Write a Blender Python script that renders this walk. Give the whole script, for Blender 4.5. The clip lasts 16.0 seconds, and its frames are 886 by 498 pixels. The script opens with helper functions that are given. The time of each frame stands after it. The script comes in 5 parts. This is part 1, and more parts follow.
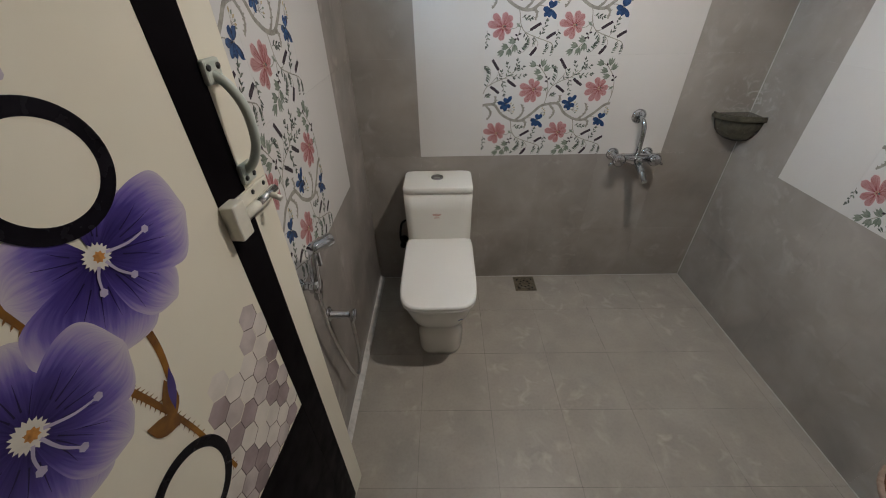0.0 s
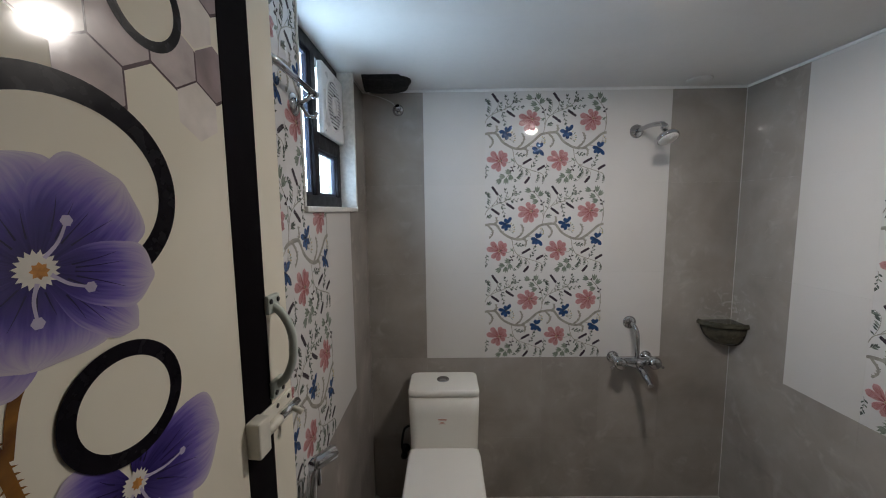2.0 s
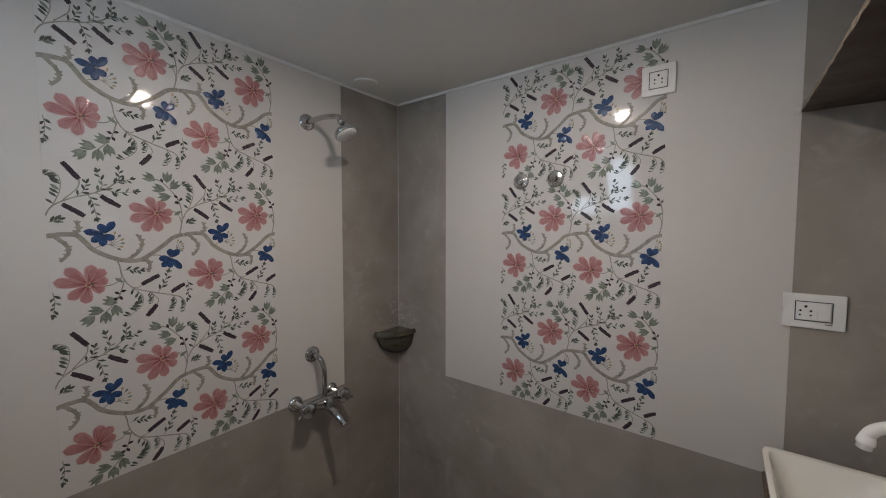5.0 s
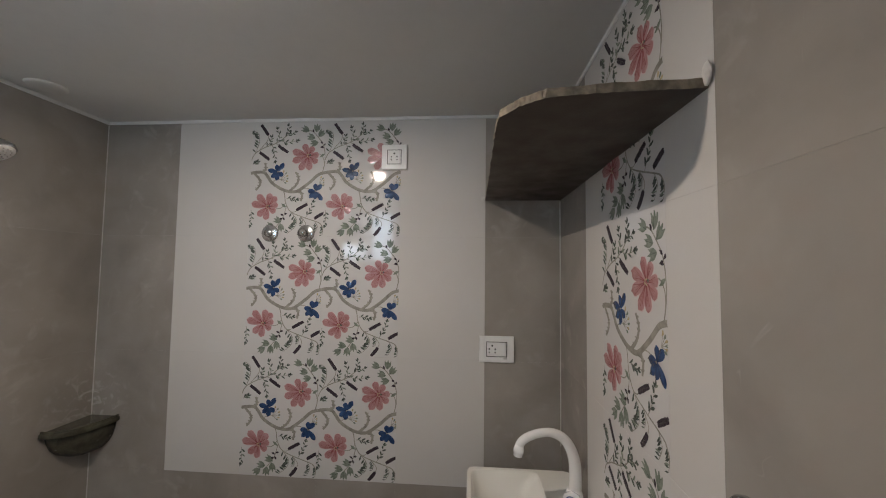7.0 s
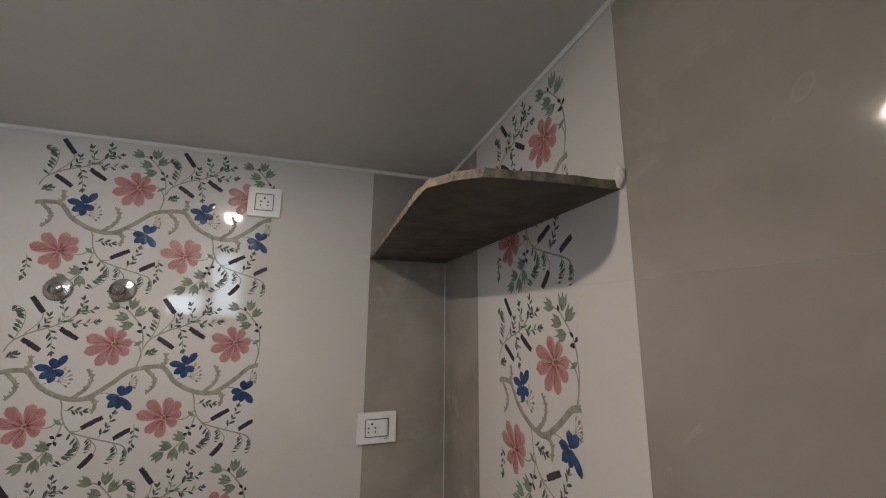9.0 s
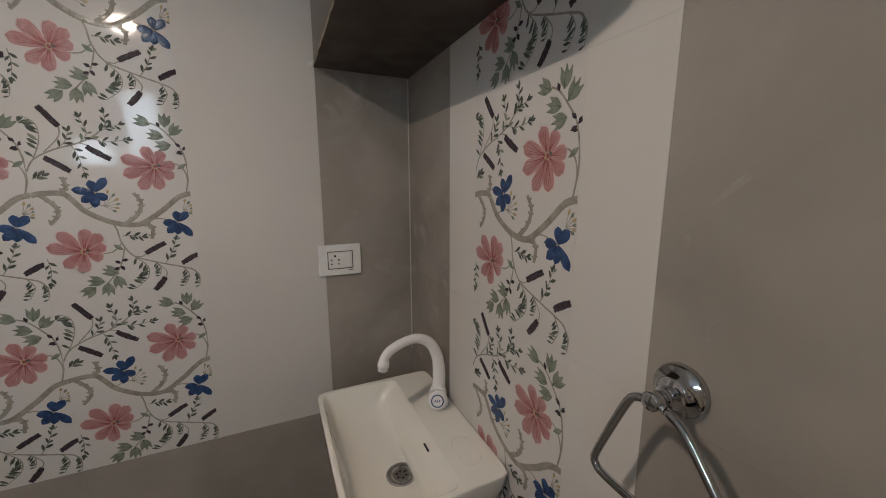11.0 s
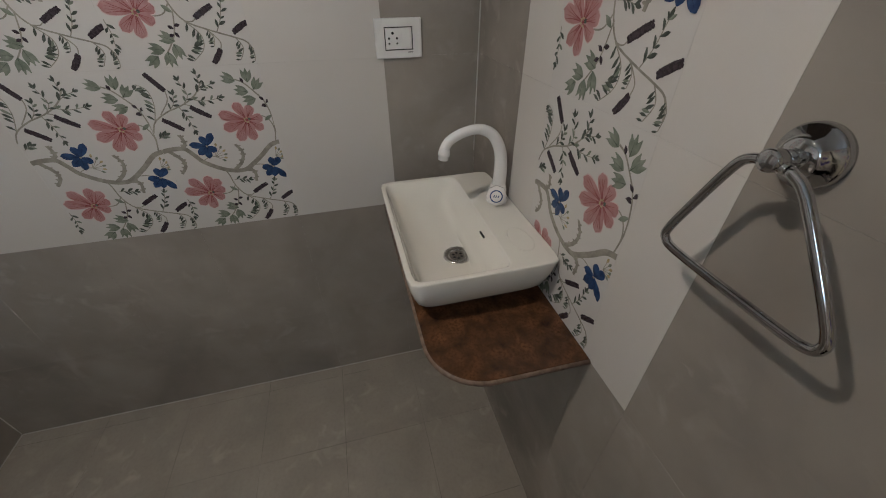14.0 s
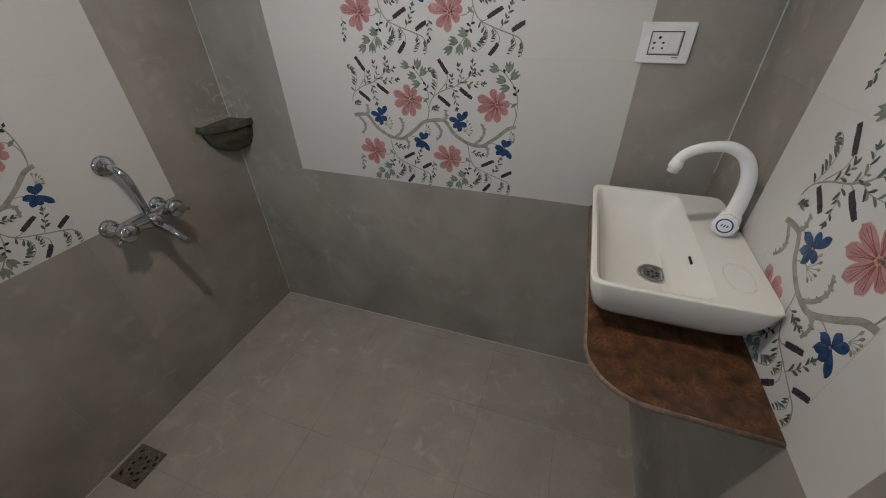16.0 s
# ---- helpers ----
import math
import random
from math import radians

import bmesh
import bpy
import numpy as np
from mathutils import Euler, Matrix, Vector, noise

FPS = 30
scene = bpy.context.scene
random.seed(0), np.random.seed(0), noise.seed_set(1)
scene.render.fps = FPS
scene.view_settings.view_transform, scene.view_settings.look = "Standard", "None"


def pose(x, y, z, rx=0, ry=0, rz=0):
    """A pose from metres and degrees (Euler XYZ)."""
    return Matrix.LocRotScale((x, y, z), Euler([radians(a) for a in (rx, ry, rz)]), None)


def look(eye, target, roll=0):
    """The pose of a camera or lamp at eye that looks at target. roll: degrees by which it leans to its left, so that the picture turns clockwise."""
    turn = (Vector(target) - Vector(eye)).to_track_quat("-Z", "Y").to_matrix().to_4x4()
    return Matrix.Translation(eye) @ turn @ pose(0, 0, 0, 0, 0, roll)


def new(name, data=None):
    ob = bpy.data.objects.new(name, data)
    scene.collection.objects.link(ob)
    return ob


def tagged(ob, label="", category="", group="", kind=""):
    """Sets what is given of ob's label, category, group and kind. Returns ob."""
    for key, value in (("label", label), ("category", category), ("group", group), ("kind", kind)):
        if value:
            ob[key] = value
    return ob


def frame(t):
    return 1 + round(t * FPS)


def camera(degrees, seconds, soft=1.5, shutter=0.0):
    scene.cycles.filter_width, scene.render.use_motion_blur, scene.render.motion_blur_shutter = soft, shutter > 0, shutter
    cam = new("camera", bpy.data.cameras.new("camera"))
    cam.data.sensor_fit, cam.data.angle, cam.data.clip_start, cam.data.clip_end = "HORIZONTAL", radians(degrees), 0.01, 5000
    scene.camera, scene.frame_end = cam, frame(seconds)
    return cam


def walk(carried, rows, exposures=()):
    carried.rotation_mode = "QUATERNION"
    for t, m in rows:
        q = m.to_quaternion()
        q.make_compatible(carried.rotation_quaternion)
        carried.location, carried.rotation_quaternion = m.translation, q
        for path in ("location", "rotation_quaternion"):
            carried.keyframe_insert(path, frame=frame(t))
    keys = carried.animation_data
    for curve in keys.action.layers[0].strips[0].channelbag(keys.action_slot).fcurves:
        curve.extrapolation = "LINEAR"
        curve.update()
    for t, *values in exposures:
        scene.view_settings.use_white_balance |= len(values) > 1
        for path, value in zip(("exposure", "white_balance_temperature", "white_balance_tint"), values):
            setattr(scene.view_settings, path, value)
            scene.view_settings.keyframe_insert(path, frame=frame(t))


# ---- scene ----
cam = camera(100.6, 16.0, soft=1.05)
PATH = [
    (0, (0.18, 0.208, 1.508), (0.155, 1.836, 0.346), -1.3),
    (0.5, (0.167, 0.198, 1.548), (0.164, 1.977, 0.635), -1.0),
    (1, (0.168, 0.172, 1.557), (0.153, 2.066, 0.916), -1.0),
    (1.5, (0.17, 0.149, 1.564), (0.147, 2.107, 1.161), -0.8),
    (2, (0.156, 0.145, 1.578), (0.139, 2.133, 1.366), -0.7),
    (2.5, (0.157, 0.152, 1.583), (0.144, 2.148, 1.459), -0.7),
    (3, (0.127, 0.21, 1.593), (0.184, 2.205, 1.458), -0.6),
    (3.5, (0.097, 0.307, 1.579), (0.427, 2.276, 1.454), -0.4),
    (4, (0.115, 0.434, 1.56), (0.817, 2.302, 1.43), -0.4),
    (4.5, (0.153, 0.588, 1.5), (1.348, 2.189, 1.399), -0.1),
    (5, (0.221, 0.646, 1.519), (1.81, 1.855, 1.407), 0.1),
    (5.2, (0.231, 0.673, 1.526), (1.959, 1.674, 1.407), 0.1),
    (7.3, (0.268, 0.527, 1.611), (2.258, 0.599, 1.794), 0.4),
    (7.5, (0.272, 0.526, 1.631), (2.251, 0.58, 1.916), 0.2),
    (8, (0.299, 0.585, 1.647), (2.251, 0.413, 2.051), 0.3),
    (8.2, (0.31, 0.616, 1.652), (2.238, 0.291, 2.075), 0.4),
    (10.3, (0.454, 0.636, 1.579), (2.259, -0.211, 1.737), 0.1),
    (10.5, (0.468, 0.63, 1.559), (2.279, -0.219, 1.568), 0.1),
    (11, (0.496, 0.615, 1.52), (2.287, -0.205, 1.173), -0.1),
    (11.5, (0.516, 0.604, 1.472), (2.249, -0.162, 0.833), 0.1),
    (12, (0.528, 0.599, 1.433), (2.185, -0.089, 0.549), -0.2),
    (12.5, (0.537, 0.596, 1.4), (2.1, -0.046, 0.33), 0.1),
    (13, (0.536, 0.599, 1.39), (2.051, -0.008, 0.234), 0.2),
    (13.5, (0.518, 0.606, 1.41), (2.046, 0.076, 0.234), -0.3),
    (14, (0.51, 0.614, 1.422), (2.069, 0.207, 0.237), -0.3),
    (14.5, (0.502, 0.611, 1.435), (2.09, 0.376, 0.241), -1.0),
    (15, (0.49, 0.63, 1.449), (2.082, 0.6, 0.238), -1.1),
    (15.5, (0.452, 0.629, 1.431), (2.05, 0.895, 0.256), -1.6),
    (16, (0.416, 0.632, 1.423), (1.95, 1.184, 0.265), -1.5),
]
walk(cam, [(t, look(eye, target, roll)) for t, eye, target, roll in PATH],
     [(0.0, 0.37, 6400, 10), (1.5, 0.00, 6300, 11), (2.5, -0.13, 6300, 11), (3.5, -0.29, 6600, 13), (4.5, -0.35, 6700, 14), (5.0, -0.35, 6800, 14),
      (7.5, -0.25, 7000, 14), (10.5, -0.45, 7200, 15), (12.5, -0.36, 6950, 12), (14.5, -0.37, 6750, 11), (16.0, -0.05, 6500, 10)])

# ---- world, sun and lamps ----
world = bpy.data.worlds.new("world")
scene.world = world
world.use_nodes = True
wn = world.node_tree
sky = wn.nodes.new("ShaderNodeTexSky")
sky.sky_type, sky.sun_disc, sky.sun_elevation, sky.sun_rotation = "NISHITA", False, radians(48), radians(250)
wn.links.new(sky.outputs[0], wn.nodes["Background"].inputs[0])
wn.nodes["Background"].inputs[1].default_value = 0.1

# room: inner faces of the tiling
XL, XR, YB, YF, H, D = -0.245, 1.63, 2.015, 0.213, 2.163, 0.80
ROW = 0.45
DOOR_X = -0.16
LAMP = (0.785, 1.11)

lamp_data = bpy.data.lights.new("bulb_light", "AREA")
lamp_data.shape, lamp_data.size, lamp_data.energy, lamp_data.color = "DISK", 0.05, 7.6, (1.0, 0.925, 0.85)
bulb_light = new("bulb_light", lamp_data)
bulb_light.location = (LAMP[0], LAMP[1], H - 0.026)

win_data = bpy.data.lights.new("window_daylight", "AREA")
win_data.shape, win_data.size, win_data.size_y, win_data.energy, win_data.color = "RECTANGLE", 0.52, 0.5, 9.6, (0.56, 0.78, 1.0)
win_light = new("window_daylight", win_data)
win_light.matrix_world = look((XL - 0.16, 1.50, 1.87), (XL + 1.0, 1.50, 1.87))

sun_data = bpy.data.lights.new("sun", "SUN")
sun_data.energy, sun_data.angle, sun_data.color = 5.0, radians(0.5), (1.0, 0.95, 0.88)
sun = new("sun", sun_data)
sun.matrix_world = look((3, -1.2, 4), (0, 0, 0))

# ---- materials ----
def material(name, color, rough=0.4, metal=0.0, spread=0.0, scale=8.0, bump=0.0, bump_scale=60.0, second=None, grain=0.0, grain_step=14.0,
             random_tone=0.0, veins=0.0, smudge=0.0, coat=0.0, spec=0.5, stain=None):
    m = bpy.data.materials.new(name)
    m.use_nodes = True
    nt = m.node_tree
    b = nt.nodes["Principled BSDF"]
    b.inputs["Roughness"].default_value, b.inputs["Metallic"].default_value = rough, metal
    b.inputs["Base Color"].default_value = (*color, 1)
    b.inputs["Specular IOR Level"].default_value = spec
    b.inputs["Coat Weight"].default_value = coat
    geo = nt.nodes.new("ShaderNodeNewGeometry")
    pos = geo.outputs["Position"]

    def noise_tex(s, detail=4.0, distortion=0.0):
        n = nt.nodes.new("ShaderNodeTexNoise")
        n.inputs["Scale"].default_value, n.inputs["Detail"].default_value = s, detail
        n.inputs["Distortion"].default_value = distortion
        nt.links.new(pos, n.inputs["Vector"])
        return n.outputs["Fac"]

    def mix(fac, a, c):
        x = nt.nodes.new("ShaderNodeMix")
        x.data_type = "RGBA"
        nt.links.new(fac, x.inputs[0])
        for value, slot in ((a, 6), (c, 7)):
            if isinstance(value, tuple):
                x.inputs[slot].default_value = (*value, 1)
            else:
                nt.links.new(value, x.inputs[slot])
        return x.outputs[2]

    def remap(v, lo, hi, to0, to1):
        r = nt.nodes.new("ShaderNodeMapRange")
        for k, value in enumerate((lo, hi, to0, to1)):
            r.inputs[k + 1].default_value = value
        nt.links.new(v, r.inputs[0])
        return r.outputs[0]

    out = None
    if spread or second:
        dark = second or tuple(c * (1 - spread) for c in color)
        light = color if second else tuple(min(1, c * (1 + spread)) for c in color)
        out = mix(remap(noise_tex(scale, 5.0, 0.3), 0.3, 0.7, 0, 1), dark, light)
    if grain:
        out = mix(remap(noise_tex(scale * grain_step, 3.0), 0.45, 0.7, 0, grain), out or color, tuple(c * 0.45 for c in color))
    if veins:
        v = remap(noise_tex(2.3, 2.0, 2.6), 0.4985, 0.503, 0, 1)
        w = nt.nodes.new("ShaderNodeMath")
        w.operation = "PINGPONG"
        w.inputs[1].default_value = 0.5
        nt.links.new(v, w.inputs[0])
        gate = remap(noise_tex(9.0, 3.0), 0.60, 0.70, 0, 2 * veins)
        g = nt.nodes.new("ShaderNodeMath")
        g.operation = "MULTIPLY"
        nt.links.new(w.outputs[0], g.inputs[0])
        nt.links.new(gate, g.inputs[1])
        out = mix(g.outputs[0], out or color, tuple(min(1, c * 1.55) for c in color))
    if smudge:
        # pale wiped-on smears, broken up by a wider pattern
        n1 = remap(noise_tex(14.0, 8.0, 0.7), 0.54, 0.72, 0, 1)
        n2 = remap(noise_tex(2.6, 3.0, 0.6), 0.42, 0.62, 0, smudge)
        sm = nt.nodes.new("ShaderNodeMath")
        sm.operation = "MULTIPLY"
        nt.links.new(n1, sm.inputs[0])
        nt.links.new(n2, sm.inputs[1])
        out = mix(sm.outputs[0], out or color, tuple(min(1, c * 1.7 + 0.03) for c in color))
    if stain:
        # dried soap smears round one spot
        dist = nt.nodes.new("ShaderNodeVectorMath")
        dist.operation = "DISTANCE"
        dist.inputs[1].default_value = stain
        nt.links.new(pos, dist.inputs[0])
        near = remap(dist.outputs["Value"], 0.03, 0.17, 1, 0)
        smear = remap(noise_tex(26, 6.0, 1.2), 0.50, 0.66, 0, 0.5)
        g2 = nt.nodes.new("ShaderNodeMath")
        g2.operation = "MULTIPLY"
        nt.links.new(near, g2.inputs[0])
        nt.links.new(smear, g2.inputs[1])
        out = mix(g2.outputs[0], out or color, (0.62, 0.59, 0.55))
    if random_tone:
        info = nt.nodes.new("ShaderNodeObjectInfo")
        hs = nt.nodes.new("ShaderNodeHueSaturation")
        nt.links.new(remap(info.outputs["Random"], 0, 1, 1 - random_tone, 1 + random_tone), hs.inputs["Value"])
        if out is None:
            hs.inputs["Color"].default_value = (*color, 1)
        else:
            nt.links.new(out, hs.inputs["Color"])
        out = hs.outputs[0]
    if out is not None:
        nt.links.new(out, b.inputs["Base Color"])
        nt.links.new(remap(noise_tex(scale * 1.7, 4.0), 0.3, 0.7, rough * 0.8, min(1, rough * 1.25)), b.inputs["Roughness"])
    if bump:
        bp = nt.nodes.new("ShaderNodeBump")
        bp.inputs["Strength"].default_value, bp.inputs["Distance"].default_value = bump, 0.002
        nt.links.new(noise_tex(bump_scale, 5.0), bp.inputs["Height"])
        nt.links.new(bp.outputs[0], b.inputs["Normal"])
    return m


def emitter(name, color, strength):
    m = bpy.data.materials.new(name)
    m.use_nodes = True
    b = m.node_tree.nodes["Principled BSDF"]
    b.inputs["Base Color"].default_value = (*color, 1)
    b.inputs["Emission Color"].default_value, b.inputs["Emission Strength"].default_value = (*color, 1), strength
    return m


GREY_TILE = material("grey_stone_tile", (0.304, 0.275, 0.248), 0.065, spread=0.18, scale=4, random_tone=0.04, veins=0.45, smudge=0.32, bump=0.012, bump_scale=9, stain=(XR - 0.03, YB - 0.01, 1.05))
FLOOR_TILE = material("floor_stone_tile", (0.350, 0.318, 0.276), 0.36, spread=0.10, scale=6, random_tone=0.025, veins=0.2, smudge=0.42, grain=0.12, bump=0.10, bump_scale=120)
WHITE_TILE = material("white_glazed_tile", (0.60, 0.575, 0.545), 0.07, spread=0.02, scale=3, random_tone=0.012, bump=0.02, bump_scale=7)
FLOWER_WHITE = material("white_embossed_glazed_tile", (0.60, 0.58, 0.56), 0.06, spread=0.02, scale=3, random_tone=0.012, bump=0.10, bump_scale=30)
GROUT = material("pale_grout", (0.53, 0.51, 0.48), 0.85, spread=0.2, scale=30, bump=0.3, bump_scale=300)
FLOOR_GROUT = material("dark_floor_grout", (0.32, 0.30, 0.268), 0.9, second=(0.055, 0.045, 0.036), scale=4.5, bump=0.3, bump_scale=300)
PLASTER = material("white_ceiling_paint", (0.70, 0.69, 0.665), 0.7, spread=0.03, scale=2.5, grain=0.03, bump=0.12, bump_scale=60)
CORRIDOR = material("corridor_paint", (0.62, 0.58, 0.52), 0.7, spread=0.04, scale=2.0, bump=0.1, bump_scale=80)
CHROME = material("polished_chrome", (0.52, 0.53, 0.55), 0.08, metal=1.0, spread=0.06, scale=30)
DULL_CHROME = material("water_spotted_chrome", (0.62, 0.62, 0.62), 0.2, metal=1.0, spread=0.15, scale=60)
CERAMIC = material("white_glazed_ceramic", (0.78, 0.76, 0.70), 0.07, spread=0.02, scale=3, coat=0.5)
SEAT_PLASTIC = material("white_seat_plastic", (0.80, 0.785, 0.745), 0.22, spread=0.015, scale=4)
WHITE_PLASTIC = material("white_plastic", (0.78, 0.775, 0.76), 0.3, spread=0.02, scale=10)
TAP_PLASTIC = material("white_tap_plastic", (0.82, 0.81, 0.80), 0.16, spread=0.015, scale=12)
GREY_LINE = material("black_switch_rim", (0.02, 0.02, 0.02), 0.35, spread=0.1, scale=40)
BLACK_FRAME = material("black_painted_frame", (0.008, 0.007, 0.008), 0.4, spread=0.25, scale=14, spec=0.12)
BLUE_FRAME = material("bluish_frame_return", (0.035, 0.04, 0.06), 0.45, spread=0.1, scale=14, spec=0.2)
BLACK_BAND = material("black_door_laminate", (0.005, 0.004, 0.005), 0.42, spread=0.2, scale=12, spec=0.02)
DOOR_CREAM = material("cream_door_laminate", (0.74, 0.69, 0.565), 0.085, spread=0.04, scale=3, bump=0.02, bump_scale=12)
HARDWARE = material("pale_green_grey_paint", (0.42, 0.45, 0.40), 0.38, spread=0.1, scale=25)
CREAM_STEEL = material("cream_painted_steel", (0.62, 0.59, 0.50), 0.35, spread=0.08, scale=30)
SCREW = material("dark_screw", (0.04, 0.04, 0.04), 0.35, metal=0.8, spread=0.2, scale=80)
GRANITE = material("red_brown_granite", (0.150, 0.066, 0.030), 0.13, second=(0.034, 0.018, 0.013), scale=26, grain=1.0, grain_step=6.5)
GRANITE_EDGE = material("sawn_granite_edge", (0.17, 0.115, 0.085), 0.6, spread=0.35, scale=70, bump=0.5, bump_scale=220)
SHELF_STONE = material("dark_brown_slab", (0.050, 0.034, 0.024), 0.42, spread=0.16, scale=10, grain=0.1, bump=0.1, bump_scale=140)
SHELF_EDGE = material("rough_broken_slab_edge", (0.21, 0.17, 0.125), 0.8, spread=0.45, scale=60, bump=0.9, bump_scale=160)
OLIVE_STONE = material("olive_grey_stone", (0.075, 0.070, 0.050), 0.22, spread=0.35, scale=35, grain=0.4)
BLACK_VOID = material("black_soot", (0.004, 0.004, 0.004), 0.95, spread=0.3, scale=40, bump=0.6, bump_scale=60)
MORTAR = material("white_mortar", (0.62, 0.60, 0.56), 0.85, spread=0.12, scale=60, bump=0.6, bump_scale=200)
CABLE = material("grey_cable", (0.42, 0.40, 0.38), 0.5, spread=0.05, scale=40)
STICKER = material("faded_red_print", (0.42, 0.12, 0.07), 0.5, spread=0.2, scale=300)
BLUE_INK = material("blue_ink", (0.03, 0.07, 0.20), 0.3, spread=0.1, scale=100)
OUTSIDE = material("outside_wall_paint", (0.80, 0.79, 0.74), 0.8, spread=0.05, scale=4)
DRAIN_STEEL = material("stained_steel_grate", (0.17, 0.145, 0.105), 0.33, metal=0.5, spread=0.35, scale=60)
HOLE = material("dark_hole", (0.008, 0.008, 0.008), 0.9, spread=0.2, scale=50)
GLASS = bpy.data.materials.new("clear_window_glass")
GLASS.use_nodes = True
gb = GLASS.node_tree.nodes["Principled BSDF"]
gb.inputs["Transmission Weight"].default_value, gb.inputs["Roughness"].default_value = 1.0, 0.02
gb.inputs["Base Color"].default_value = (0.95, 0.98, 1.0, 1)
LAMP_GLOW = emitter("lamp_diffuser_glow", (1.0, 0.89, 0.77), 120.0)
SKY_GLOW = emitter("bright_hazy_distance", (0.84, 0.92, 1.0), 4.5)
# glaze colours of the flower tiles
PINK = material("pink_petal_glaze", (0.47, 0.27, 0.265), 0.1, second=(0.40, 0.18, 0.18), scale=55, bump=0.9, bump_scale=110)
PINK_LINE = material("dark_pink_vein_glaze", (0.27, 0.075, 0.075), 0.1, spread=0.2, scale=60)
PINK_RIM = material("pale_pink_petal_edge_glaze", (0.62, 0.47, 0.455), 0.1, spread=0.12, scale=60)
BLUE_LINE = material("dark_blue_vein_glaze", (0.012, 0.025, 0.075), 0.1, spread=0.2, scale=60)
BLUE = material("blue_petal_glaze", (0.035, 0.085, 0.20), 0.1, second=(0.018, 0.04, 0.11), scale=60, bump=0.9, bump_scale=110)
GREEN = material("sage_leaf_glaze", (0.26, 0.29, 0.235), 0.1, second=(0.145, 0.172, 0.138), scale=60, bump=0.9, bump_scale=140)
DARK_GREEN = material("dark_leaflet_glaze", (0.090, 0.104, 0.090), 0.1, spread=0.4, scale=70, bump=0.9, bump_scale=160)
SPIKE = material("purple_black_spike_glaze", (0.050, 0.038, 0.048), 0.12, spread=0.5, scale=240, bump=0.6, bump_scale=500)
STEM = material("grey_olive_stem_glaze", (0.29, 0.275, 0.235), 0.1, spread=0.22, scale=60, bump=0.9, bump_scale=140)
BUD = material("ochre_bud_glaze", (0.42, 0.34, 0.20), 0.1, spread=0.3, scale=90)
# print colours of the door
VIOLET = material("violet_petal_print", (0.085, 0.06, 0.24), 0.14, second=(0.035, 0.022, 0.12), scale=18)
MID_VIOLET = material("mid_violet_petal_print", (0.17, 0.13, 0.36), 0.14, second=(0.09, 0.065, 0.24), scale=18)
LILAC = material("lilac_petal_print", (0.33, 0.275, 0.48), 0.14, second=(0.22, 0.17, 0.38), scale=20)
PALE_RIM = material("pale_petal_rim_print", (0.55, 0.50, 0.53), 0.14, second=(0.44, 0.38, 0.48), scale=20)
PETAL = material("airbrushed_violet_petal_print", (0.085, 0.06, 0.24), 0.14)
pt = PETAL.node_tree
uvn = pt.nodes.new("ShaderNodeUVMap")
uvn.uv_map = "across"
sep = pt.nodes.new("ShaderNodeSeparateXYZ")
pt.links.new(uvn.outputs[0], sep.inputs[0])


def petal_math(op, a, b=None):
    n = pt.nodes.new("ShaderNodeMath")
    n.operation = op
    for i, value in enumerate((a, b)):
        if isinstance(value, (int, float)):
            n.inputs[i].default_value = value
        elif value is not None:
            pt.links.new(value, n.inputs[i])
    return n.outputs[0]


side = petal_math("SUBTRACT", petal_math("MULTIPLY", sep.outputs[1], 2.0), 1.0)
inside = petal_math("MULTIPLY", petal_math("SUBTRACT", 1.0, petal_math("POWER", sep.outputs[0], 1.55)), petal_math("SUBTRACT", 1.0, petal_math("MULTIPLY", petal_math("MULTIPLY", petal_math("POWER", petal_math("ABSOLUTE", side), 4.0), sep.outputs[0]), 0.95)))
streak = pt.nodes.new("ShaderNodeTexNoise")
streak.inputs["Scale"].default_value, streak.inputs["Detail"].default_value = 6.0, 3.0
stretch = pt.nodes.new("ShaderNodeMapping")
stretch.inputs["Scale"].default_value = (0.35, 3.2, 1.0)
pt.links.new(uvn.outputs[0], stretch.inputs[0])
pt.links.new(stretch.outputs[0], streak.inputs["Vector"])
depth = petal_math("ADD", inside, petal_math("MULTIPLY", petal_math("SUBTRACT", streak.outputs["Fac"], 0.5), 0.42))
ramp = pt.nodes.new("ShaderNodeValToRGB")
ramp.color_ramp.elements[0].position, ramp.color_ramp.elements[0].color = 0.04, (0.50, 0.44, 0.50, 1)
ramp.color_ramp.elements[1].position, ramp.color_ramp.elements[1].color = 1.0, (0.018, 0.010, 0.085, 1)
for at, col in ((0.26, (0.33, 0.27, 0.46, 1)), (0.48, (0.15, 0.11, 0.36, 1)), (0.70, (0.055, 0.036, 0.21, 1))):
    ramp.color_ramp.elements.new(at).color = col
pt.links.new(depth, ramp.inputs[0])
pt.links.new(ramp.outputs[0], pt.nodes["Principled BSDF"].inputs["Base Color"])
PETAL_LINE = material("dark_violet_line_print", (0.014, 0.009, 0.05), 0.14, spread=0.3, scale=60)
PALE_LINE = material("pale_lavender_print", (0.42, 0.37, 0.52), 0.14, spread=0.12, scale=40)
EYE_WHITE = material("ragged_white_flower_eye_print", (0.66, 0.62, 0.56), 0.14, spread=0.06, scale=80)
EYE_ORANGE = material("orange_flower_eye_print", (0.45, 0.20, 0.05), 0.14, spread=0.4, scale=120)
BROWN_STEM = material("golden_brown_stem_print", (0.30, 0.135, 0.022), 0.14, second=(0.085, 0.032, 0.012), scale=24)
